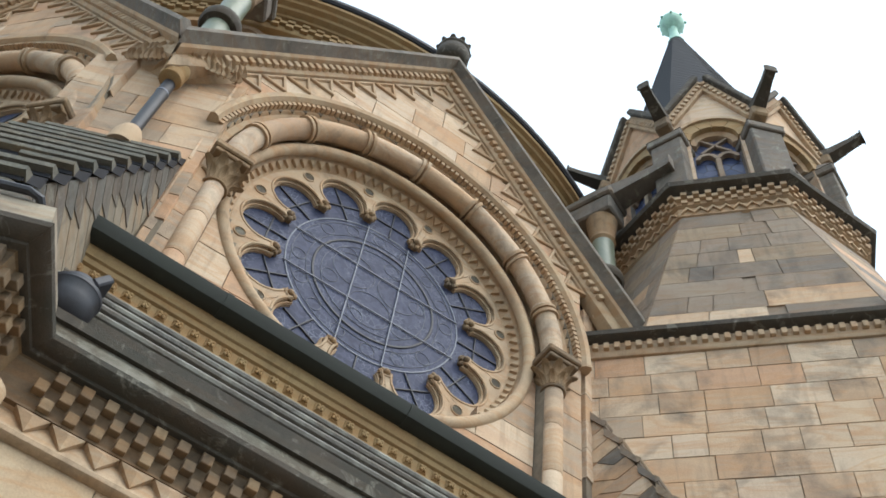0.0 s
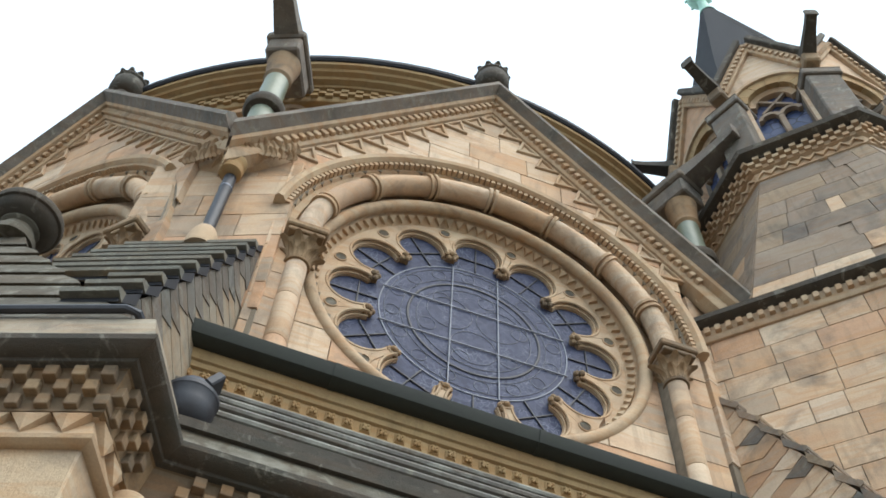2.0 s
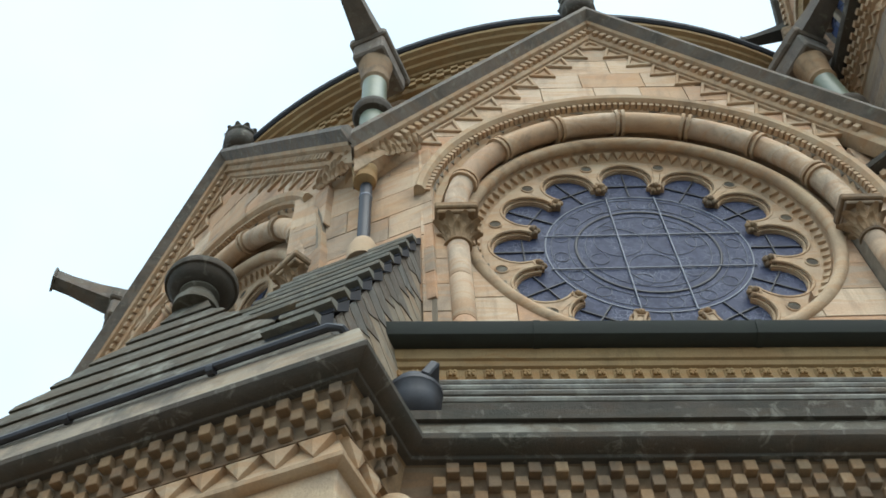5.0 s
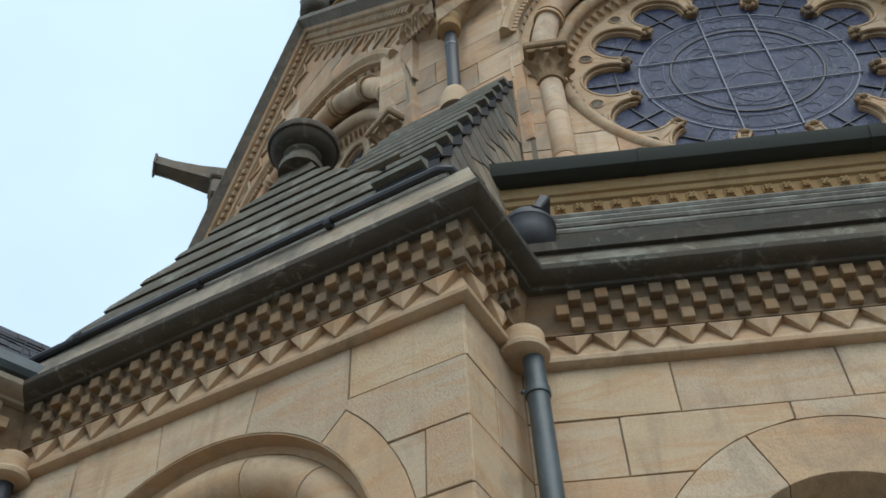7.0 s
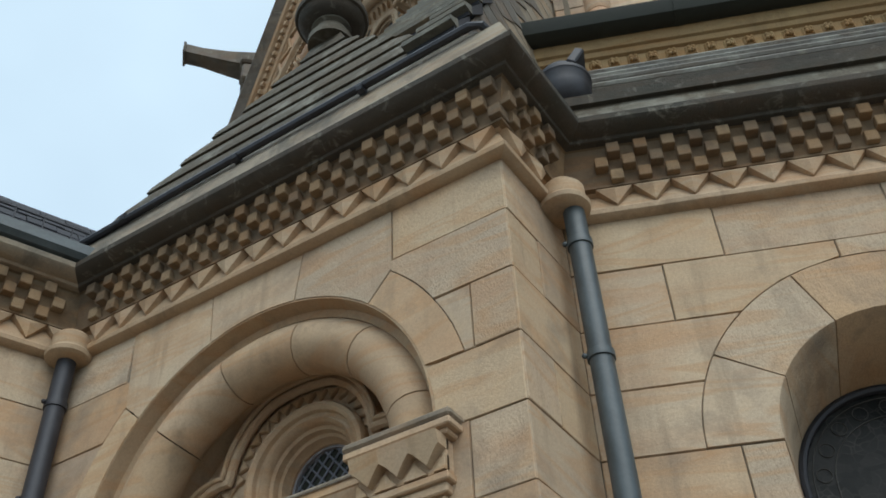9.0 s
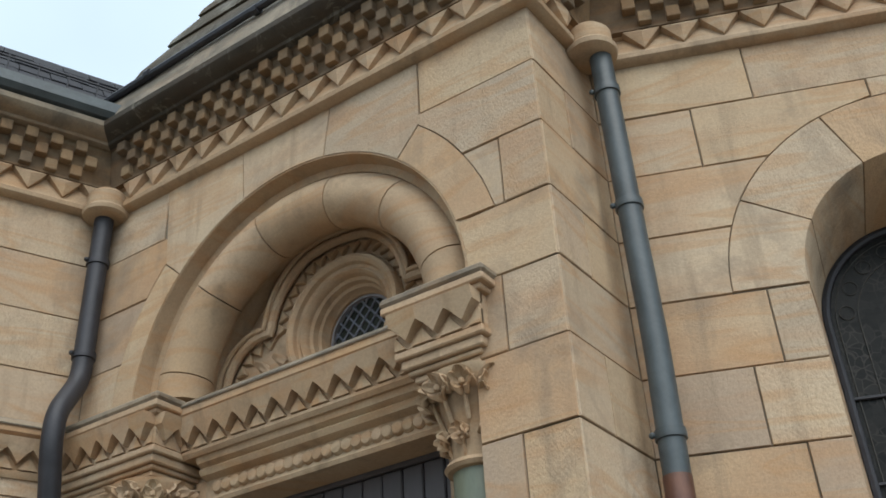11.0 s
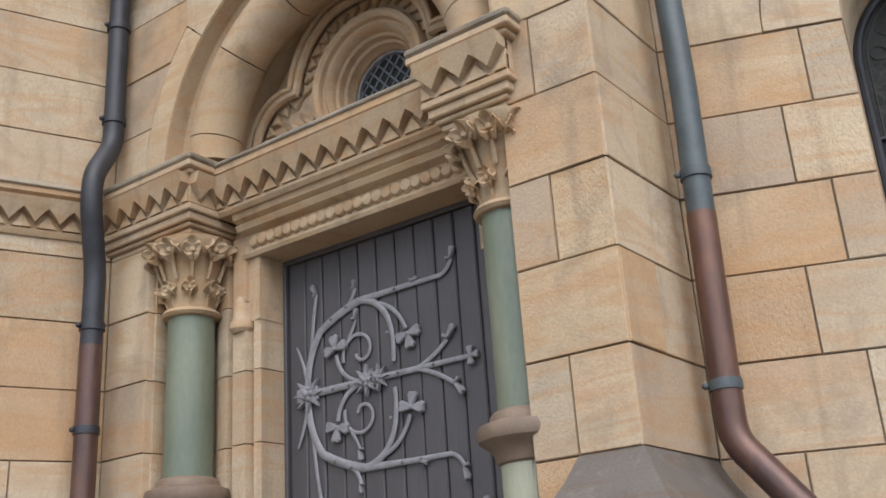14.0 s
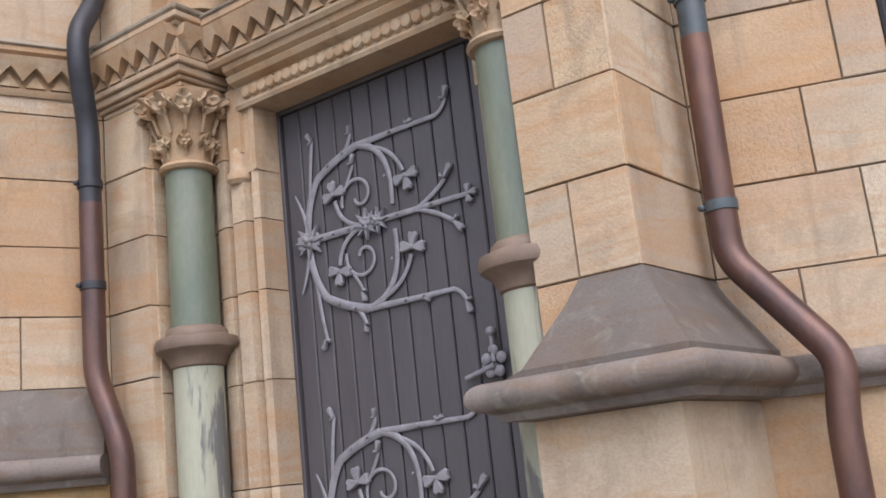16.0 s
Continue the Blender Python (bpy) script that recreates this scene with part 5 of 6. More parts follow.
def rose(m):
    """Twelve-foiled rose: tracery plate, rims, cusps with carved knobs, leaded glass and bars."""
    w = thing("rose_window", m, "large twelve-foiled stone rose window with dark blue leaded glass", "window", "rose windows")
    ring = foils
    ang = foil_angles()
    def circ(r, y):
        return [(r * math.cos(t), y, ROSE_Z + r * math.sin(t)) for t in ang]
    mesh("tracery", Geo().grid([circ(1.6, 0.36), ring(0.06, 0.36), ring(0.052, 0.385), ring(0.034, 0.39), ring(0.028, 0.41), ring(0.0, 0.42), ring(0.0, 0.46), circ(1.6, 0.46)], closed_u=True, closed_v=True), carved, w, "foiled stone tracery", smooth=40)
    for off, r_, y in ((0.045, 0.016, 0.366), (0.014, 0.012, 0.405)):
        pts = ring(off, y)
        mesh("foil_roll", Geo().tube(pts, r_, 6, closed=True), carved, w)
    rr = random.Random(2)
    for i in range(12):
        a = 2 * math.pi * (i + 0.5) / 12
        gg = Geo()
        c = Vector((1.125 * math.cos(a), 0.39, ROSE_Z + 1.125 * math.sin(a)))
        for q in range(6):
            b = 2 * math.pi * q / 6
            gg.ball(c + Vector((0.05 * math.cos(b), rr.uniform(-0.02, 0.01), 0.05 * math.sin(b))), 0.032, 5)
        gg.ball(c + Vector((0, -0.035, 0)), 0.035, 6)
        gg.box(-0.05, 0.05, 0.0, 0.13, -0.045, 0.045, 0.01, Matrix.Translation(c))
        mesh("cusp_knob", gg, frieze_stone, w, "carved leaf knob")
        # flat disc between two foils, its dark colour painting a hollow's shade
        cc = (1.495 * math.cos(a), ROSE_Z + 1.495 * math.sin(a))
        mesh("roundel", Geo().wheel([(0.001, 0.355), (0.058, 0.355), (0.058, 0.36), (0.001, 0.36)], cc, n=16), roof_slab, w, "flat disc, dark as a shaded sunk roundel")
        mesh("roundel_rim", Geo().wheel([(0.056, 0.346), (0.066, 0.35), (0.07, 0.362), (0.054, 0.362)], cc, n=18), carved, w)
    mesh("glass", Geo().grid([circ(1.5, 0.445), circ(0.001, 0.445)], closed_u=True), rose_glass, w, "dark blue leaded glass")
    for r, t in ((0.985, 0.008), (0.69, 0.014)):
        mesh("lead_ring", Geo().tube([(r * math.cos(a), 0.438, ROSE_Z + r * math.sin(a)) for a in np.linspace(0, 2 * math.pi, 73)[:-1]], t, 6, closed=True, flat=0.5), leading if r > 0.9 else blackiron, w)
    # fine cames: bands, a wreath of roundels and an inner trefoil of circles
    for r in (0.93, 0.76, 0.6):
        mesh("came_ring", Geo().tube([(r * math.cos(a), 0.441, ROSE_Z + r * math.sin(a)) for a in np.linspace(0, 2 * math.pi, 61)[:-1]], 0.003, 5, closed=True), pale_came, w)
    for cnt, r, q in ((16, 0.845, 0.075), (3, 0.3, 0.24), (6, 0.5, 0.09)):
        for i in range(cnt):
            a = 2 * math.pi * (i + 0.25) / cnt
            mesh("came_roundel", Geo().tube([(r * math.cos(a) + q * math.cos(b), 0.441, ROSE_Z + r * math.sin(a) + q * math.sin(b)) for b in np.linspace(0, 2 * math.pi, 19)[:-1]], 0.0028, 5, closed=True), pale_came, w)
    for o in (-0.25, 0.25):
        h = math.sqrt(1.0 ** 2 - o * o)
        mesh("saddle_bar", Geo().tube([(o, 0.43, ROSE_Z - h), (o, 0.43, ROSE_Z + h)], 0.0085, 6), leading, w)
        mesh("saddle_bar", Geo().tube([(-h, 0.432, ROSE_Z - 0.02 + o * 1.12), (h, 0.432, ROSE_Z - 0.02 + o * 1.12)], 0.0075, 6), leading, w)
    for i in range(12):
        a = 2 * math.pi * i / 12
        p, q = (1.0, 1.48)
        mesh("foil_bar", Geo().tube([(p * math.cos(a), 0.436, ROSE_Z + p * math.sin(a)), (q * math.cos(a), 0.436, ROSE_Z + q * math.sin(a))], 0.01, 6), blackiron, w)
        t = Vector((-math.sin(a), math.cos(a)))
        mesh("foil_bar", Geo().tube([(1.2 * math.cos(a) - 0.22 * t.x, 0.436, ROSE_Z + 1.2 * math.sin(a) - 0.22 * t.y), (1.2 * math.cos(a) + 0.22 * t.x, 0.436, ROSE_Z + 1.2 * math.sin(a) + 0.22 * t.y)], 0.01, 6), blackiron, w)
    return w


def small_column(m, x, label):
    """Engaged wall column beside a rose, with a leaf capital."""
    c = thing("wall_column", m @ Matrix.Translation((x, 0.02, 0)), label, "column", "columns beside the roses")
    for z0, z1 in ((7.0, 7.72), (7.72, 8.3), (8.3, 8.9), (8.9, 9.42)):
        mesh("shaft_drum", Geo().lathe([(0.1, z0 + 0.004), (0.103, z0 + 0.012), (0.103, z1 - 0.012), (0.1, z1 - 0.004)], 24), upper, c)
    cap = mesh("capital", Geo().lathe([(0.1, 9.4), (0.125, 9.405), (0.13, 9.425), (0.105, 9.44), (0.11, 9.5), (0.13, 9.62), (0.165, 9.7), (0.165, 9.72)], 24), frieze_stone, c)
    gg = Geo()
    rr = random.Random(9)
    for k in range(9):
        a = 2 * math.pi * k / 9
        gg.leaf(Matrix.Rotation(a, 4, "Z") @ Matrix.Translation((0, -0.11, 9.45)), 0.09, 0.14, 0.6)
        gg.leaf(Matrix.Rotation(a + 0.35, 4, "Z") @ Matrix.Translation((0, -0.13, 9.55)), 0.1, 0.16, 0.75)
    mesh("leaves", gg, frieze_stone, cap, "carved leaves")
    mesh("abacus", Geo().box(-0.175, 0.175, -0.19, 0.25, 9.72, 9.77, 0.01).box(-0.2, 0.2, -0.215, 0.25, 9.775, 9.86, 0.015), frieze_stone, c)
    return c


DEEP = 0.15                   # the wall round the rose lies behind the columns


def gable_bay(k):
    """One gabled side of the octagon: ashlar, arch orders, rose, raking cornice."""
    m = bay(k) @ Matrix.Translation((0.17 * k, 0, 0))
    r5 = random.Random(40 + k)
    g = Geo()
    for i in range(64):
        a, b = 6.0 + 8.6 * i / 64, 6.0 + 8.6 * (i + 1) / 64
        hw = min(2.18, (PEAK - 0.05 - b) / SLOPE)
        if hw <= 0.02:
            break
        d = min(abs(a - RC), abs(b - RC)) if not (a < RC < b) else 0
        rr = 2.1
        if b <= RC:
            for side in (-1, 1):
                g.box(side * 1.78, side * hw, 0.015, 0.6, a, b)
            w = math.sqrt(max(0.0, 1.72 ** 2 - d * d))
            g.box(-1.78, -w, DEEP + 0.015, 0.6, a, b)
            g.box(w, 1.78, DEEP + 0.015, 0.6, a, b)
        elif d < rr:
            w = math.sqrt(rr * rr - d * d)
            g.box(-hw, -w, 0.015, 0.6, a, b)
            g.box(w, hw, 0.015, 0.6, a, b)
        else:
            g.box(-hw, hw, 0.015, 0.6, a, b)
    wall = wall_back("wall_octagon_%d" % (k + 1), m, g, "gabled sandstone ashlar side of the octagon round a rose")
    z = 6.9
    rows = []
    while z < 14.0:
        z1 = z + 0.385
        hw = min(2.22, (PEAK - 0.28 - z1) / SLOPE)
        if hw > 0.25:
            rows.append((z, z1, joints(r5, -hw, hw, 0.4, 0.85)))
        z = z1
    low = [q for q in rows if q[1] <= RC]
    high = [q for q in rows if q[1] > RC]
    for z0, z1, xs in low:
        for side in (-1, 1):
            lay_blocks(wall, [(z0, z1, sorted((side * 1.78, side * 2.22)))], upper, 0.2, (), r5, 0.008)
        lay_blocks(wall, [(z0, z1, [-1.775] + [x for x in xs if abs(x) < 1.5] + [1.775])], upper, DEEP + 0.12, [(-0.05, ROSE_Z, 1.76)], r5, 0.008, y0=DEEP)
    lay_blocks(wall, high, upper, 0.12, [(0, RC, 2.24)], r5, 0.008)
    ar = thing("rose_arch", m, "moulded round arch with a thick ringed roll over the rose", "arch", kind="structure")
    # hood mould with little blocks under it; it dies into the corner pier
    h0, h1 = (0, 171) if k == 0 else (30, 183)
    mesh("hood_mould", Geo().wheel([(2.19, 0.02), (2.19, -0.06), (2.22, -0.1), (2.27, -0.11), (2.30, -0.08), (2.30, 0.02)], (0, RC), h0, h1, 72), carved, ar)
    gg = Geo()
    for i in range(96):
        a = radians(h0 + (h1 - h0) * (i + 0.5) / 96)
        mm = Matrix.Translation((2.165 * math.cos(a), -0.02, RC + 2.165 * math.sin(a))) @ Matrix.Rotation(-a, 4, "Y")
        gg.box(-0.025, 0.025, -0.035, 0.06, -0.022, 0.022, 0, mm)
    mesh("hood_blocks", gg, carved, ar, smooth=0)
    mesh("outer_band", Geo().wheel([(2.2, 0.0), (2.12, 0.02), (2.10, 0.05), (2.03, 0.06), (2.02, 0.12), (1.9, 0.14), (1.9, 0.4), (2.2, 0.4)], (0, RC), -3, 183, 72), carved, ar)
    for a0, a1 in ((-3, 20), (20, 44), (44, 68), (68, 90), (90, 112), (112, 136), (136, 160), (160, 183)):
        prof = [(1.885 + 0.118 * math.cos(t), 0.05 + 0.118 * math.sin(t)) for t in np.linspace(0, 2 * math.pi, 17)[:-1]]
        mesh("arch_roll", Geo().wheel(prof, (0, RC), a0 + 0.15, a1 - 0.15, 12), upper, ar)
        if a0 > 0:
            prof = [(1.885 + q * math.cos(t), 0.05 + q * math.sin(t)) for t in np.linspace(0, 2 * math.pi, 17)[:-1] for q in (0.148,)]
            mesh("roll_ring", Geo().wheel(prof, (0, RC), a0 - 1.6, a0 - 0.5, 2).wheel(prof, (0, RC), a0 + 0.5, a0 + 1.6, 2), carved, ar)
    rc = (-0.05, ROSE_Z)
    mesh("inner_band", Geo().wheel([(1.90, 0.22), (1.75, 0.2), (1.70, 0.22), (1.69, 0.25), (1.675, 0.265), (1.605, 0.325), (1.585, 0.335), (1.57, 0.36), (1.56, 0.37), (1.56, 0.5), (1.95, 0.5), (1.95, 0.23)], rc, n=96), carved, ar)
    prof = [(1.735 + 0.066 * math.cos(t), 0.17 + 0.066 * math.sin(t)) for t in np.linspace(0, 2 * math.pi, 13)[:-1]]
    mesh("rose_ring", Geo().wheel(prof, rc, n=96), carved, ar)
    gg = Geo()
    for i in range(88):
        a = 2 * math.pi * i / 88
        t = math.pi / 88 * 0.92

        def on(r, b, y):
            return (rc[0] + r * math.cos(b), y, rc[1] + r * math.sin(b))
        gg.grid([[on(1.675, a - t, 0.27), on(1.675, a + t, 0.27), on(1.61, a, 0.33)], [on(1.655, a - t * 0.8, 0.235), on(1.655, a + t * 0.8, 0.235), on(1.6, a, 0.29)]], closed_u=True, caps=True)
    mesh("tooth_ring", gg, carved, ar, smooth=15)
    rose(m @ Matrix.Translation((-0.035, -0.03, 0)))
    for x in (-1.885, 1.885):
        small_column(m, x, "engaged sandstone wall column with a leaf capital beside the rose")
    # raking cornice
    gc = thing("gable_cornice", m, "raking gable cornice with dark coping, dentils and hanging triangles", "cornice", kind="structure")
    for side in (-1, 1):
        short = 0.14 if k == 1 and side > 0 else 0.0
        mesh("coping", rake([(-0.3, -0.02), (-0.31, -0.09), (-0.24, -0.13), (-0.2, -0.16), (0.3, -0.16), (0.3, 0.03), (-0.22, 0.06)], side, HALF + 0.05 - short), coping_stone, gc, "dark weathered coping")
        mesh("cornice_band", rake([(-0.2, -0.155), (-0.17, -0.19), (-0.085, -0.2), (-0.08, -0.30), (-0.06, -0.335), (0.02, -0.345), (0.1, -0.345), (0.1, -0.155)], side, HALF + 0.02 - short), carved, gc)
        L = math.hypot(HALF, PEAK - EAVE)
        first = None
        nd = 36
        for i in range(nd):
            mm = on_rake(0.35 + 1.3 * short + (L - 0.45 - 1.3 * short) * i / nd, 0.25, side)
            if first is None:
                first = mesh("dentil", Geo().box(-0.032, 0.032, -0.135, -0.07, -0.045, 0.045, 0.006), carved, gc, m=mm)
            else:
                again(first, gc, mm)
        first = None
        for i in range(10):
            mm = on_rake(0.62 + (L - 1.02) * i / 9.3, 0.35, side)
            if first is None:
                def tri(k, y):
                    return [(x * k, y, -0.085 + (z + 0.085) * k) for x, z in ((-0.18, 0), (0.18, 0), (0.0, -0.27))]
                gg = Geo().grid([tri(1, 0.02), tri(1, -0.03), tri(0.94, -0.038), tri(0.68, -0.038), tri(0.58, -0.006), tri(0.1, -0.014)], closed_u=True, caps=True)
                first = mesh("hanging_triangle", gg, carved, gc, m=mm, smooth=15)
            else:
                again(first, gc, mm)
    # saddle roof behind the gable
    g = Geo().prism([(-HALF, EAVE), (HALF, EAVE), (0, PEAK)], 0.62, 2.4)
    mesh("saddle_roof", g, slate, gc)
    f = thing("gable_finial", m @ Matrix.Translation((0, -0.05, 0.13)), "dark carved stone drum finial on the gable's peak", "finial", "gable finials")
    mesh("stem", Geo().lathe([(0.13, PEAK - 0.3), (0.13, PEAK + 0.05), (0.1, PEAK + 0.08)], 20), cap_stone, f)
    mesh("drum", Geo().lathe([(0.1, PEAK + 0.07), (0.18, PEAK + 0.1), (0.23, PEAK + 0.17), (0.235, PEAK + 0.36), (0.215, PEAK + 0.4), (0.24, PEAK + 0.43), (0.24, PEAK + 0.46), (0.16, PEAK + 0.5), (0.02, PEAK + 0.52)], 28), cap_stone, f)
    for i in range(10):
        a = 2 * math.pi * i / 10
        mesh("crest_leaf", Geo().leaf(Matrix.Rotation(a, 4, "Z") @ Matrix.Translation((0, -0.2, PEAK + 0.44)), 0.1, 0.12, 0.5), cap_stone, f)


for k in (0, 1):
    gable_bay(k)


# ---------------------------------------------------------------- corner piers of the octagon
FACET = 7.176


def corner(k):
    a = radians(-10 - 45 * k - 22.5)
    w = Vector((-math.sin(a), math.cos(a), 0))
    p = OCT - w * FACET
    return fr(p.x, p.y, -10 - 45 * k - 22.5)


def gargoyle(t, y0, z, ln, mat=cap_stone, w=0.2):
    """A long stone spout that reaches out to -y and rises a little at its end."""
    rows = []
    for i, (u, hw, hh, dz) in enumerate(((0, 0.9, 1.0, 0), (0.25, 0.9, 1.0, 0.0), (0.5, 0.75, 0.75, 0.02), (0.8, 0.6, 0.55, 0.08), (0.97, 0.6, 0.55, 0.12), (0.98, 0.75, 0.7, 0.12), (1.0, 0.75, 0.7, 0.125))):
        y = y0 - u * ln
        rows.append([(-w * hw, y, z + dz - w * hh), (w * hw, y, z + dz - w * hh), (w * hw, y, z + dz + w * hh * 0.6), (w * hw * 0.6, y, z + dz + w * hh), (-w * hw * 0.6, y, z + dz + w * hh), (-w * hw, y, z + dz + w * hh * 0.6)])
    mesh("spout", Geo().grid(rows, closed_u=True, caps=True), mat, t, "long dark stone water spout", smooth=30)


def pier_top(m, name="gargoyle"):
    """Green shaft, block and spout that stand over a corner of the octagon."""
    t = thing(name, m, "stone gargoyle spout on a short green column", "gargoyle", "gargoyles")
    mesh("base", Geo().lathe([(0.26, 11.05), (0.26, 11.3), (0.22, 11.4), (0.24, 11.5), (0.19, 11.6), (0.17, 11.62)], 24, (0, 0.05)), carved, t)
    mesh("lower_shaft", Geo().lathe([(0.16, 11.6), (0.155, 12.5)], 28, (0, 0.05)), green_shaft, t, "green shaft")
    mesh("shaft_ring", Geo().lathe([(0.15, 12.5), (0.22, 12.52), (0.245, 12.57), (0.245, 12.66), (0.22, 12.71), (0.15, 12.73)], 28, (0, 0.05)), cap_stone, t)
    mesh("upper_shaft", Geo().lathe([(0.155, 12.8), (0.15, 13.5)], 28, (0, 0.05)), green_shaft, t, "green shaft")
    mesh("capital", Geo().lathe([(0.15, 13.45), (0.18, 13.5), (0.165, 13.55), (0.18, 13.7), (0.21, 13.92), (0.22, 14.0)], 24, (0, 0.05)), frieze_stone, t)
    gg = Geo().box(-0.22, 0.22, -0.2, 0.5, 14.0, 14.35, 0.03).box(-0.26, 0.26, -0.24, 0.6, 14.35, 14.5, 0.03)
    mesh("block", gg, coping_stone, t)
    gargoyle(t, 0.3, 14.55, 1.4, coping_stone, 0.2)
    return t


def pier(k, m, pale=False):
    r6 = random.Random(60 + k)
    pl, pr_ = (-0.86, 0.70) if k == 0 else (-0.67, 0.67)
    g = Geo().box(pl + 0.01, pr_ - 0.01, 0.012, 0.8, 6.0, 11.2)
    wall = wall_back("wall_pier_%d" % (k + 1), m, g, "sandstone ashlar corner pier of the octagon")
    z, i = 8.6, 0
    while z < 11.2:
        lay_blocks(wall, [(z, min(11.2, z + 0.385), [pl, pr_] if i % 3 == 2 else ([pl, -0.2, pr_] if i % 3 else [pl, 0.25, pr_]))], upper, 0.12, (), r6, 0.008)
        z += 0.385
        i += 1
    pc = thing("leaf_corbel", m @ Matrix.Translation((0, -0.02, 0.24)), "wide leaf-carved corbel under the valley of two gables", "corbel", "leaf corbels")
    mesh("bell", Geo().lathe([(0.075, 10.42), (0.115, 10.44), (0.125, 10.51), (0.1, 10.54), (0.11, 10.6), (0.13, 10.63), (0.13, 10.67), (0.11, 10.7), (0.16, 10.8)], 24, (0.05, -0.14)), ochre, pc, "ochre ringed bell")
    rows = [[(-hw, 0.1, z_), (-hw, 0.02, z_ + 0.02), (0.05, yf, z_), (hw, 0.02, z_ + 0.02), (hw, 0.1, z_)] for z_, hw, yf in ((10.72, 0.14, -0.2), (10.8, 0.3, -0.22), (10.9, 0.47, -0.22), (11.0, 0.58, -0.2), (11.06, 0.6, -0.18))]
    mesh("corbel_body", Geo().grid(rows, closed_u=True, caps=True), carved, pc)
    gg = Geo()
    for q in range(44):
        v = -1 + 2 * q / 43
        x = 0.05 + 0.56 * v
        tier = q % 2
        mm = Matrix.Translation((x, -0.25 + 0.22 * abs(v) - 0.03 * tier, 10.74 + 0.17 * abs(v) + 0.1 * tier)) @ Matrix.Rotation(-0.5 * v, 4, "Z") @ Matrix.Rotation(0.5 * v + r6.uniform(-0.5, 0.5), 4, "Y")
        gg.leaf(mm, 0.075, 0.1, 0.8, 0.35)
    mesh("leaves", gg, carved, pc, "carved leaf band")
    pp = thing("short_downpipe", m, "short dark downpipe from the valley onto the pier", "downpipe", "downpipes")
    mesh("pipe", Geo().tube([(0.05, -0.12, 10.7), (0.05, -0.12, 9.62)], 0.062, 16, up=Vector((1, 0, 0))), blackiron, pp)
    mesh("collar", Geo().lathe([(0.064, 10.43), (0.068, 10.435), (0.068, 10.455), (0.064, 10.46)], 16, (0.05, -0.12)), leading, pp)
    mesh("foot", Geo().lathe([(0.15, 9.3), (0.14, 9.5), (0.1, 9.62), (0.064, 9.66)], 20, (0.05, -0.12)), carved, pp)
    # buttress with a stepped weathering, shade of its gaps put into dark slate
    b = thing("buttress", m, "sandstone buttress with a long stepped dark stone weathering", "buttress", "buttresses")
    bx = 0.55
    top, bot = (0.0, 9.62), (-1.62, 6.42)
    mesh("buttress_core", Geo().grid([[(x, 0.1, 6.0), (x, bot[0] + 0.06, 6.0), (x, bot[0] + 0.06, bot[1] - 0.05), (x, 0.0, top[1] - 0.08), (x, 0.1, top[1] - 0.08)] for x in (-bx, bx)], closed_u=True, caps=True), upper, b, smooth=0)
    ns = 10
    sl = Vector((bot[0] - top[0], bot[1] - top[1]))
    for i in range(ns):
        y0, y1 = top[0] + sl.x * (i + 1) / ns, top[0] + sl.x * i / ns
        z0, z1 = top[1] + sl.y * (i + 1) / ns, top[1] + sl.y * i / ns
        e = 0.03 + r6.uniform(-0.006, 0.006)
        # the portal's roof covers the lower steps on one side
        x0 = -bx - e if pale or y0 > -1.2 else 0.25
        out = 0.02 if pale else 0.06
        # slate bodies paint the shadow gaps between nosings; the pale pier has none
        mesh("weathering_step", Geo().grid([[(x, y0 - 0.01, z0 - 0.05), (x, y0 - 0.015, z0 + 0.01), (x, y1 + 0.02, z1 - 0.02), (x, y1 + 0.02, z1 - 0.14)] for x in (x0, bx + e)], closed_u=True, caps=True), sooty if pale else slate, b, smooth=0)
        mesh("step_nosing", Geo().grid([[(x, y0 + 0.02, z0 - 0.02), (x, y0 - out, z0 - 0.012), (x, y0 - out - 0.004, z0 + 0.022), (x, y0 + 0.02, z0 + 0.07)] for x in (x0 - 0.008, bx + e + 0.01)], closed_u=True, caps=True), sooty if pale else nosing_stone, b, smooth=0)
    # slabs of the flank, laid square to the slope
    ud = sl.normalized()
    nd = Vector((-ud.y, ud.x))
    if nd.x < 0:
        nd = -nd
    for s in (-1, 1):
        nf = 20
        for i in range(nf):
            p0, p1 = Vector(top) + sl * (i / nf) + nd * 0.06, Vector(top) + sl * ((i + 0.94) / nf) + nd * 0.06
            ln = 0.14 + 0.22 * r6.random()
            pts = [p0, p1, p1 + nd * ln * 0.75, p0 + nd * ln * 1.35]
            gg = Geo().grid([[(s * (bx + q), v.x, v.y) for v in pts] for q in (-0.02, 0.014)], closed_u=True, caps=True)
            mesh("flank_slab", gg, upper if pale and i % 4 else (coping_stone if i % 3 else rib_stone), b, smooth=0)
            if i > 2:
                ln2 = ln + 0.75
                pts = [p0 + nd * ln * 0.5, p1 + nd * ln * 0.5, p1 + nd * ln2, p0 + nd * ln2]
                gg = Geo().grid([[(s * (bx + q), v.x, v.y) for v in pts] for q in (-0.02, 0.006)], closed_u=True, caps=True)
                mesh("flank_stone", gg, upper if pale else flank_grey, b, smooth=0)
    pier_top(m)


pier(0, corner(0))
pier(1, corner(-1) @ Matrix.Translation((0.2, 0, 0)), True)
pier(2, corner(1) @ Matrix.Translation((0, 0, -0.3)))

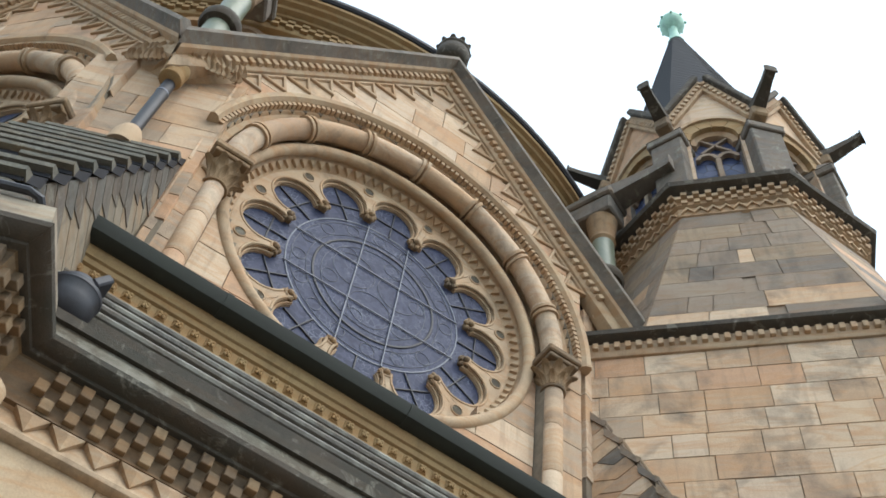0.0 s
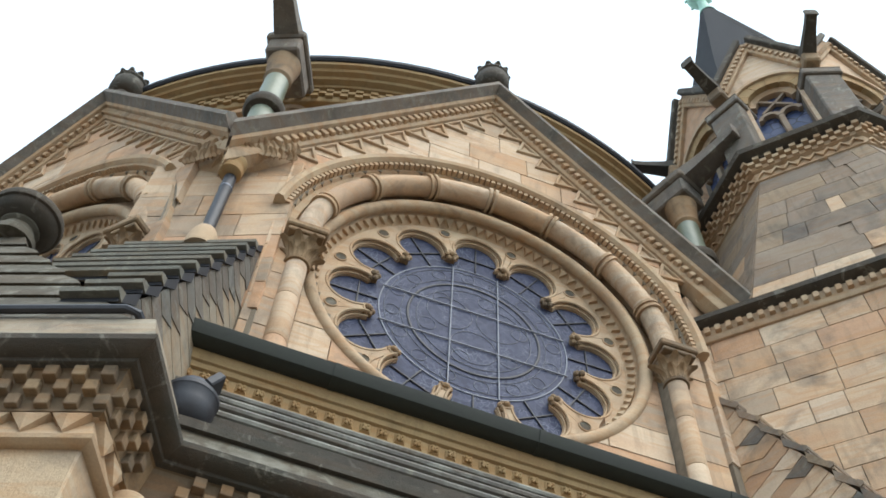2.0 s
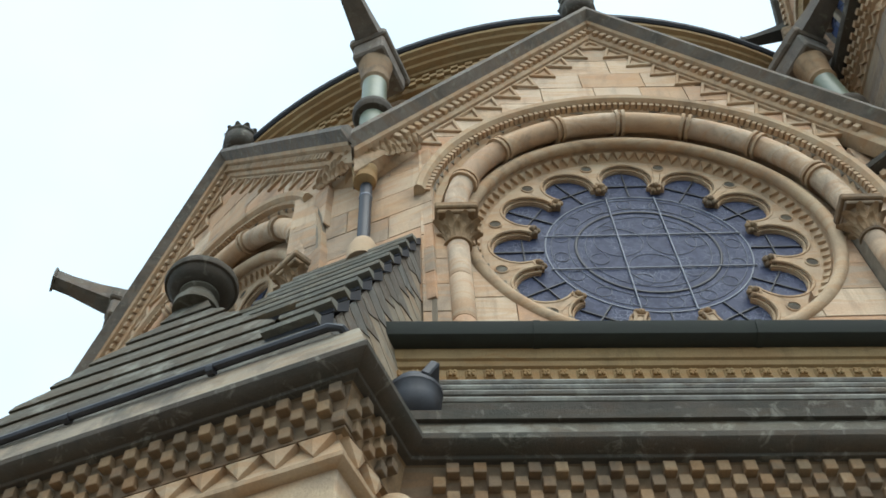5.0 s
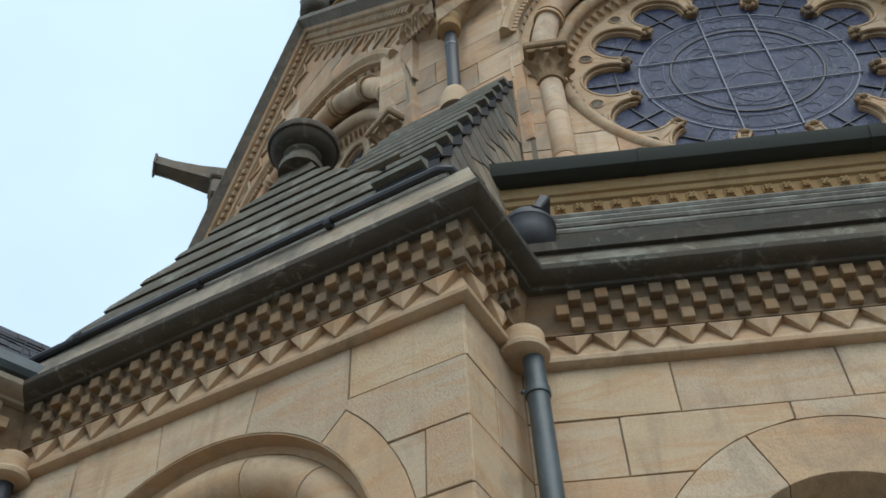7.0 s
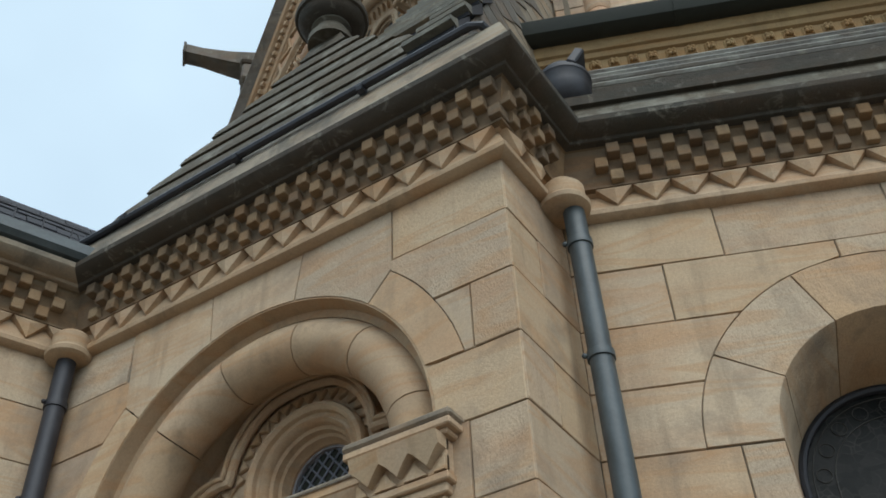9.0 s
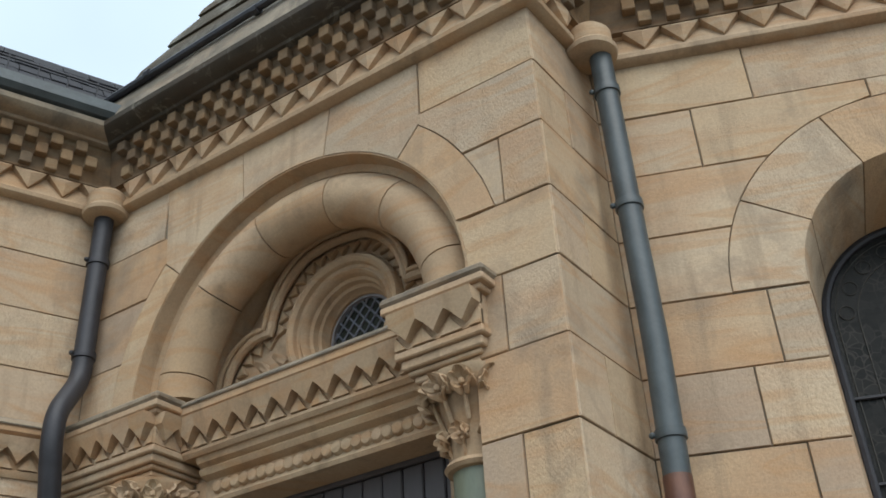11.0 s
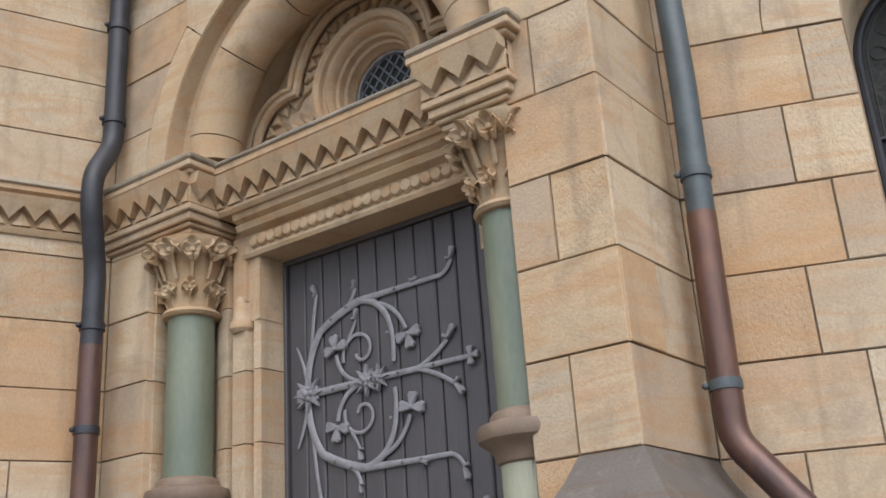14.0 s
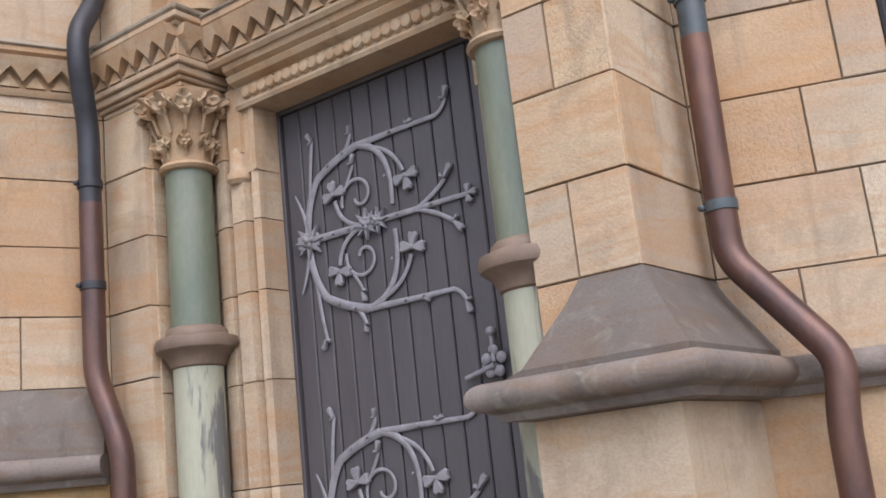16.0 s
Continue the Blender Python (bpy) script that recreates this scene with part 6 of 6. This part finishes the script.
# ---------------------------------------------------------------- drum and dome behind the gables
DR = fr(OCT.x, OCT.y, -10)
drum = thing("drum", DR, "round sandstone drum with a checkered cornice and dark dome edge", "drum", kind="structure")
mesh("drum_wall", Geo().lathe([(6.36, 9.0), (6.36, 14.42)], 120, caps=False), carved, drum)
mesh("drum_cornice", Geo().lathe([(6.36, 14.42), (6.45, 14.44), (6.47, 14.47), (6.47, 14.72), (6.53, 14.73), (6.55, 14.76), (6.63, 14.78), (6.65, 14.82), (6.72, 14.84), (6.74, 14.88), (6.80, 14.9), (6.81, 14.95), (6.3, 15.0)], 144, caps=False), ochre, drum)
gg = Geo()
w = 0.1
for i in range(150):
    for r in range(3):
        if (i + r) % 2 == 0:
            a = radians(-90 - 45) + (i - 75) * w / 6.47 + radians(22)
            mm = Matrix.Rotation(a, 4, "Z") @ Matrix.Translation((6.47, 0, 14.49 + r * 0.07))
            gg.box(-0.02, 0.05, -w / 2, w / 2, 0, 0.07, 0, mm)
tagged(mesh("checker_band", gg, ochre, drum, smooth=0), kind="stuff")
for i in range(28):
    a = radians(-90 - 45 + 22) + (i - 14) * 0.105
    mm = Matrix.Rotation(a + math.pi / 2, 4, "Z") @ Matrix.Translation((0, -6.38, 0))
    gg = Geo().wheel([(0.2, -0.06), (0.26, -0.08), (0.3, -0.02), (0.3, 0.06), (0.2, 0.06)], (0, 14.06), 0, 180, 14)
    mesh("blind_arch", gg, carved, drum, m=mm)
mesh("dome_edge", Geo().lathe([(6.5, 14.97), (6.83, 14.96), (6.86, 14.99), (6.86, 15.06), (6.6, 15.16), (3.5, 16.9), (0.3, 17.6)], 144), slate, drum, "dark slate dome edge")


# ---------------------------------------------------------------- tower
r7 = random.Random(71)
g = Geo().box(-1.3, 2.95, 0.012, 3.0, 0.0, 10.6)
wall_t = wall_back("wall_tower", TW, g, "sandstone ashlar tower wall, brown and grey weathered blocks")
z = 5.201
rows = []
while z < 10.4:
    z1 = min(10.42, z + 0.307)
    rows.append((z, z1, joints(r7, -1.3, 2.95, 0.32, 0.75)))
    z = z1
lay_blocks(wall_t, rows, upper, 0.1, (), r7, 0.008)
tc = thing("tower_cornice", TW, "dark moulded string with little blocks round the tower", "cornice", kind="structure")
mesh("cornice_slab", moulding([(0.1, 10.62), (-0.06, 10.62), (-0.16, 10.66), (-0.17, 10.72), (-0.12, 10.76), (0.1, 10.86)], -1.3, 3.0), cap_stone, tc)
mesh("cornice_band", moulding([(0.1, 10.42), (-0.03, 10.42), (-0.05, 10.45), (-0.05, 10.62), (0.1, 10.62)], -1.3, 3.0), carved, tc)
first = None
for i in range(36):
    mm = Matrix.Translation((-1.2 + 0.115 * i, -0.05, 10.5))
    if first is None:
        first = mesh("dentil", Geo().box(-0.03, 0.03, -0.05, 0.02, 0, 0.09, 0.005), carved, tc, m=mm)
    else:
        again(first, tc, mm)

TC = (1.42, 1.85)             # the belfry's axis in the tower's frame
OA = 1.62                     # belfry: axis to face
OS = OA * math.tan(radians(22.5))
br = thing("tower_broach", TW, "soot-dark tapering stone stage between square tower and octagonal belfry", "tower", kind="structure")


def ring8(half, cut, z):
    """A square of that half width with its corners cut, in plan."""
    h, c = half, cut
    pts = [(-h + c, -h), (h - c, -h), (h, -h + c), (h, h - c), (h - c, h), (-h + c, h), (-h, h - c), (-h, -h + c)]
    return [(TC[0] + x, TC[1] + y, z) for x, y in pts]


B0, B1 = 1.84, OA + 0.03
mesh("broach_core", Geo().grid([ring8(B0, 0.54, 10.8), ring8(B1, B1 - OS, 13.42)], closed_u=True, caps=True), sooty, br, smooth=0)
# courses of its faces
nc = 8
for i in range(nc):
    t0, t1 = i / nc, (i + 1) / nc
    for q in range(8):
        a0, a1 = ring8(B0, 0.54, 10.8), ring8(B1, B1 - OS, 13.42)
        def at8(j, t):
            return Vector(a0[j]).lerp(Vector(a1[j]), t)
        p00, p10, p01, p11 = at8(q, t0), at8((q + 1) % 8, t0), at8(q, t1), at8((q + 1) % 8, t1)
        if q not in (0, 1, 7):
            continue
        nrm = (p10 - p00).cross(p01 - p00).normalized()
        if nrm.z > 0.9 or nrm.dot(Vector((p00.x - TC[0], p00.y - TC[1], 0))) < 0:
            nrm = -nrm
        us = [0.0] + sorted(r7.uniform(0.15, 0.85) for _ in range(3 if q == 0 else 1)) + [1.0]
        for u0, u1 in zip(us, us[1:]):
            if u1 - u0 < 0.08:
                continue
            e = 0.006
            quad = [p00.lerp(p10, u0) , p00.lerp(p10, u1), p01.lerp(p11, u1), p01.lerp(p11, u0)]
            cc = sum(quad, Vector()) / 4
            face = [v + (cc - v).normalized() * e + nrm * 0.018 for v in quad]
            back = [v + (cc - v).normalized() * e - nrm * 0.03 for v in quad]
            mesh("stone_block", Geo().grid([back, face], closed_u=True, caps=True), sooty if r7.random() < 0.9 else upper, br, smooth=0)

bf = thing("belfry", TW, "octagonal stone belfry with gables and paired louvre windows", "belfry", kind="structure")


def oct_ring(ap, z):
    s = ap * math.tan(radians(22.5))
    pts = [(-s, -ap), (s, -ap), (ap, -s), (ap, s), (s, ap), (-s, ap), (-ap, s), (-ap, -s)]
    return [(TC[0] + x, TC[1] + y, z) for x, y in pts]


mesh("belfry_cornice", Geo().grid([oct_ring(OA + 0.03, 13.4), oct_ring(OA + 0.07, 13.42), oct_ring(OA + 0.05, 13.46), oct_ring(OA + 0.05, 13.62), oct_ring(OA + 0.1, 13.64), oct_ring(OA + 0.1, 13.86)], closed_u=True, caps=True), carved, bf, smooth=0)
mesh("belfry_slab", Geo().grid([oct_ring(OA + 0.1, 13.86), oct_ring(OA + 0.26, 13.9), oct_ring(OA + 0.28, 13.98), oct_ring(OA + 0.1, 14.12), oct_ring(OA - 0.1, 14.15)], closed_u=True, caps=True), cap_stone, bf, smooth=0)
mesh("belfry_core", Geo().grid([oct_ring(OA - 0.32, 13.9), oct_ring(OA - 0.32, 16.4)], closed_u=True, caps=True), blackiron, bf, smooth=0)
mesh("spire", Geo().grid([oct_ring(OA - 0.02, 16.05), oct_ring(OA - 0.35, 17.2), oct_ring(0.95, 19.2), oct_ring(0.10, 23.6)], closed_u=True, caps=True), slate, bf, "steep slate spire", smooth=0)
for i in range(48):
    t = i / 48
    ap = (OA - 0.35) + (0.1 - (OA - 0.35)) * t
    zz = 17.2 + (23.6 - 17.2) * t
    if zz < 19.2:
        ap = (OA - 0.35) + (0.95 - OA + 0.35) * (zz - 17.2) / 2.0
    else:
        ap = 0.95 + (0.10 - 0.95) * (zz - 19.2) / 4.4
    mesh("slate_course", Geo().grid([oct_ring(ap + 0.007, zz - 0.004), oct_ring(ap + 0.009, zz + 0.006), oct_ring(max(0.05, ap - 0.025), zz + 0.13)], closed_u=True, caps=True), slate, bf, smooth=0)
for q in range(8):
    a = 45 * q
    fm = Matrix.Translation((TC[0], TC[1], 0)) @ Matrix.Rotation(radians(a), 4, "Z") @ Matrix.Translation((0, -OA, 0))
    if q in (3, 4, 5):
        mesh("belfry_wall", Geo().prism([(-OS, 14.1), (OS, 14.1), (OS, 16.2), (0, 17.5), (-OS, 16.2)], 0.0, 0.25), upper, bf, m=fm)
        continue
    # checker under the slab and zigzag
    gg = Geo()
    for i in range(-9, 9):
        for r in range(3):
            if (i + r) % 2 == 0:
                gg.box(i * 0.08, i * 0.08 + 0.08, -0.135 - 0.02 * r, -0.08, 13.65 + r * 0.068, 13.65 + r * 0.068 + 0.066)
    for i in range(-4, 4):
        gg.prism([(i * 0.165, 13.47), (i * 0.165 + 0.0825, 13.57), (i * 0.165 + 0.165, 13.47), (i * 0.165 + 0.165, 13.51), (i * 0.165 + 0.0825, 13.61), (i * 0.165, 13.51)], -0.085, -0.03)
    tagged(mesh("checker_frieze", gg, carved, bf, m=fm, smooth=0), kind="stuff")
    # gable wall with a round-headed opening
    gg = Geo()
    wc, wr = (0.0, 15.62), 0.36
    for i in range(40):
        z0, z1 = 14.1 + 3.4 * i / 40, 14.1 + 3.4 * (i + 1) / 40
        hw = OS if z1 < 16.15 else max(0.0, OS * (17.5 - z1) / 1.35)
        if hw < 0.02:
            continue
        d = max(0.0, z0 - wc[1])
        w = math.sqrt(max(0.0, wr * wr - d * d)) if d < wr else 0
        if w and w < hw:
            gg.box(-hw, -w, 0, 0.25, z0, z1).box(w, hw, 0, 0.25, z0, z1)
        else:
            gg.box(-hw, hw, 0, 0.25, z0, z1)
    mesh("belfry_wall", gg, upper, bf, m=fm, smooth=0)
    for i, a0 in enumerate(range(0, 180, 30)):
        mesh("arch_stone", Geo().wheel([(0.34, -0.02), (0.54, -0.02), (0.54, 0.2), (0.34, 0.2)], wc, a0 + 0.6, a0 + 29.4, 5), ochre, bf, m=fm)
    mesh("arch_hood", Geo().wheel([(0.54, -0.06), (0.6, -0.06), (0.62, 0.0), (0.54, 0.02)], wc, 0, 180, 24), carved, bf, m=fm)
    mesh("inner_arch", Geo().wheel([(0.26, 0.1), (0.36, 0.06), (0.36, 0.2), (0.26, 0.2)], wc, 0, 180, 20), carved, bf, m=fm)
    tracery = Geo().box(-0.04, 0.04, 0.1, 0.2, 14.1, 15.2, 0.01)
    tracery.wheel([(0.1, 0.1), (0.16, 0.1), (0.16, 0.18), (0.1, 0.18)], (-0.15, 15.2), 0, 180, 10)
    tracery.wheel([(0.1, 0.1), (0.16, 0.1), (0.16, 0.18), (0.1, 0.18)], (0.15, 15.2), 0, 180, 10)
    for b in range(4):
        mb = Matrix.Translation((0, 0.15, 15.62)) @ Matrix.Rotation(radians(45 + 90 * b), 4, "Y")
        tracery.box(-0.02, 0.02, -0.03, 0.03, 0, 0.3, 0, mb)
    mesh("window_tracery", tracery, sooty, bf, m=fm)
    mesh("window_glass", Geo().prism([(0.36, 14.12), (0.36, 15.62), (0.25, 15.88), (0, 15.98), (-0.25, 15.88), (-0.36, 15.62), (-0.36, 14.12)], 0.19, 0.22), tower_glass, bf, m=fm)
    # raking copings of the little gable
    for s in (-1, 1):
        L = math.hypot(OS, 1.33)
        mm = fm @ Matrix.Translation((s * OS * 1.04, 0, 16.18)) @ Matrix.Rotation(math.atan2(1.33, OS) * (1 if s > 0 else -1) + (math.pi if s > 0 else 0), 4, "Y")
        if s > 0:
            mm = fm @ Matrix.Translation((s * OS * 1.04, 0, 16.18)) @ Matrix.Rotation(math.pi + math.atan2(1.33, OS), 4, "Y")
            box = Geo().box(0, L + 0.03, -0.16, 0.3, -0.02, -0.12, 0.015)
            teeth = Geo()
            for i in range(11):
                teeth.box(0.08 + i * 0.125, 0.14 + i * 0.125, -0.11, 0, 0.05, 0.12)
            band = Geo().box(0, L, -0.07, 0.1, -0.03, 0.17, 0.01)
        else:
            mm = fm @ Matrix.Translation((s * OS * 1.04, 0, 16.18)) @ Matrix.Rotation(-math.atan2(1.33, OS), 4, "Y")
            box = Geo().box(0, L + 0.03, -0.16, 0.3, 0.02, 0.12, 0.015)
            teeth = Geo()
            for i in range(11):
                teeth.box(0.08 + i * 0.125, 0.14 + i * 0.125, -0.11, 0, -0.12, -0.05)
            band = Geo().box(0, L, -0.07, 0.1, -0.17, 0.03, 0.01)
        mesh("gable_coping", box, cap_stone, bf, m=mm)
        mesh("gable_band", band, carved, bf, m=mm)
        mesh("gable_blocks", teeth, carved, bf, m=mm, smooth=0)
    # dark corner pier with a sloped top
    cm = Matrix.Translation((TC[0], TC[1], 0)) @ Matrix.Rotation(radians(a + 22.5), 4, "Z") @ Matrix.Translation((0, -OA / math.cos(radians(22.5)), 0))
    mesh("corner_pier", Geo().box(-0.24, 0.24, -0.12, 0.4, 14.1, 15.45, 0.02).box(-0.28, 0.28, -0.16, 0.4, 15.45, 15.62, 0.02), coping_stone, bf, m=cm)
    mesh("pier_weathering", Geo().grid([[(-0.28, -0.16, 15.62), (0.28, -0.16, 15.62), (0.28, 0.3, 15.62), (-0.28, 0.3, 15.62)], [(-0.16, 0.12, 15.95), (0.16, 0.12, 15.95), (0.16, 0.3, 15.95), (-0.16, 0.3, 15.95)]], closed_u=True, caps=True), coping_stone, bf, m=cm, smooth=0)
    gt = thing("gargoyle", TW @ cm, "dark stone gargoyle spout at a corner of the belfry", "gargoyle", "gargoyles")
    mesh("corbel", Geo().box(-0.12, 0.12, -0.16, 0.3, 15.95, 16.2, 0.03), frieze_stone, gt)
    gargoyle(gt, 0.25, 16.27, 0.95, cap_stone, 0.13)
ball = thing("spire_finial", TW @ Matrix.Translation((TC[0], TC[1], 0)), "green copper ball finial on the tower spire", "finial")
mesh("stem", Geo().lathe([(0.19, 23.3), (0.13, 23.6), (0.09, 24.1), (0.12, 24.2)], 20), verdigris, ball)
mesh("ball", Geo().lathe([(0.1, 24.15), (0.22, 24.25), (0.28, 24.42), (0.28, 24.55), (0.22, 24.72), (0.08, 24.8), (0.02, 24.86)], 24), verdigris, ball)
for i in range(8):
    b = 2 * math.pi * i / 8
    mesh("ball_stud", Geo().ball((0.3 * math.cos(b), 0.3 * math.sin(b), 24.5), 0.035, 5), verdigris, ball)
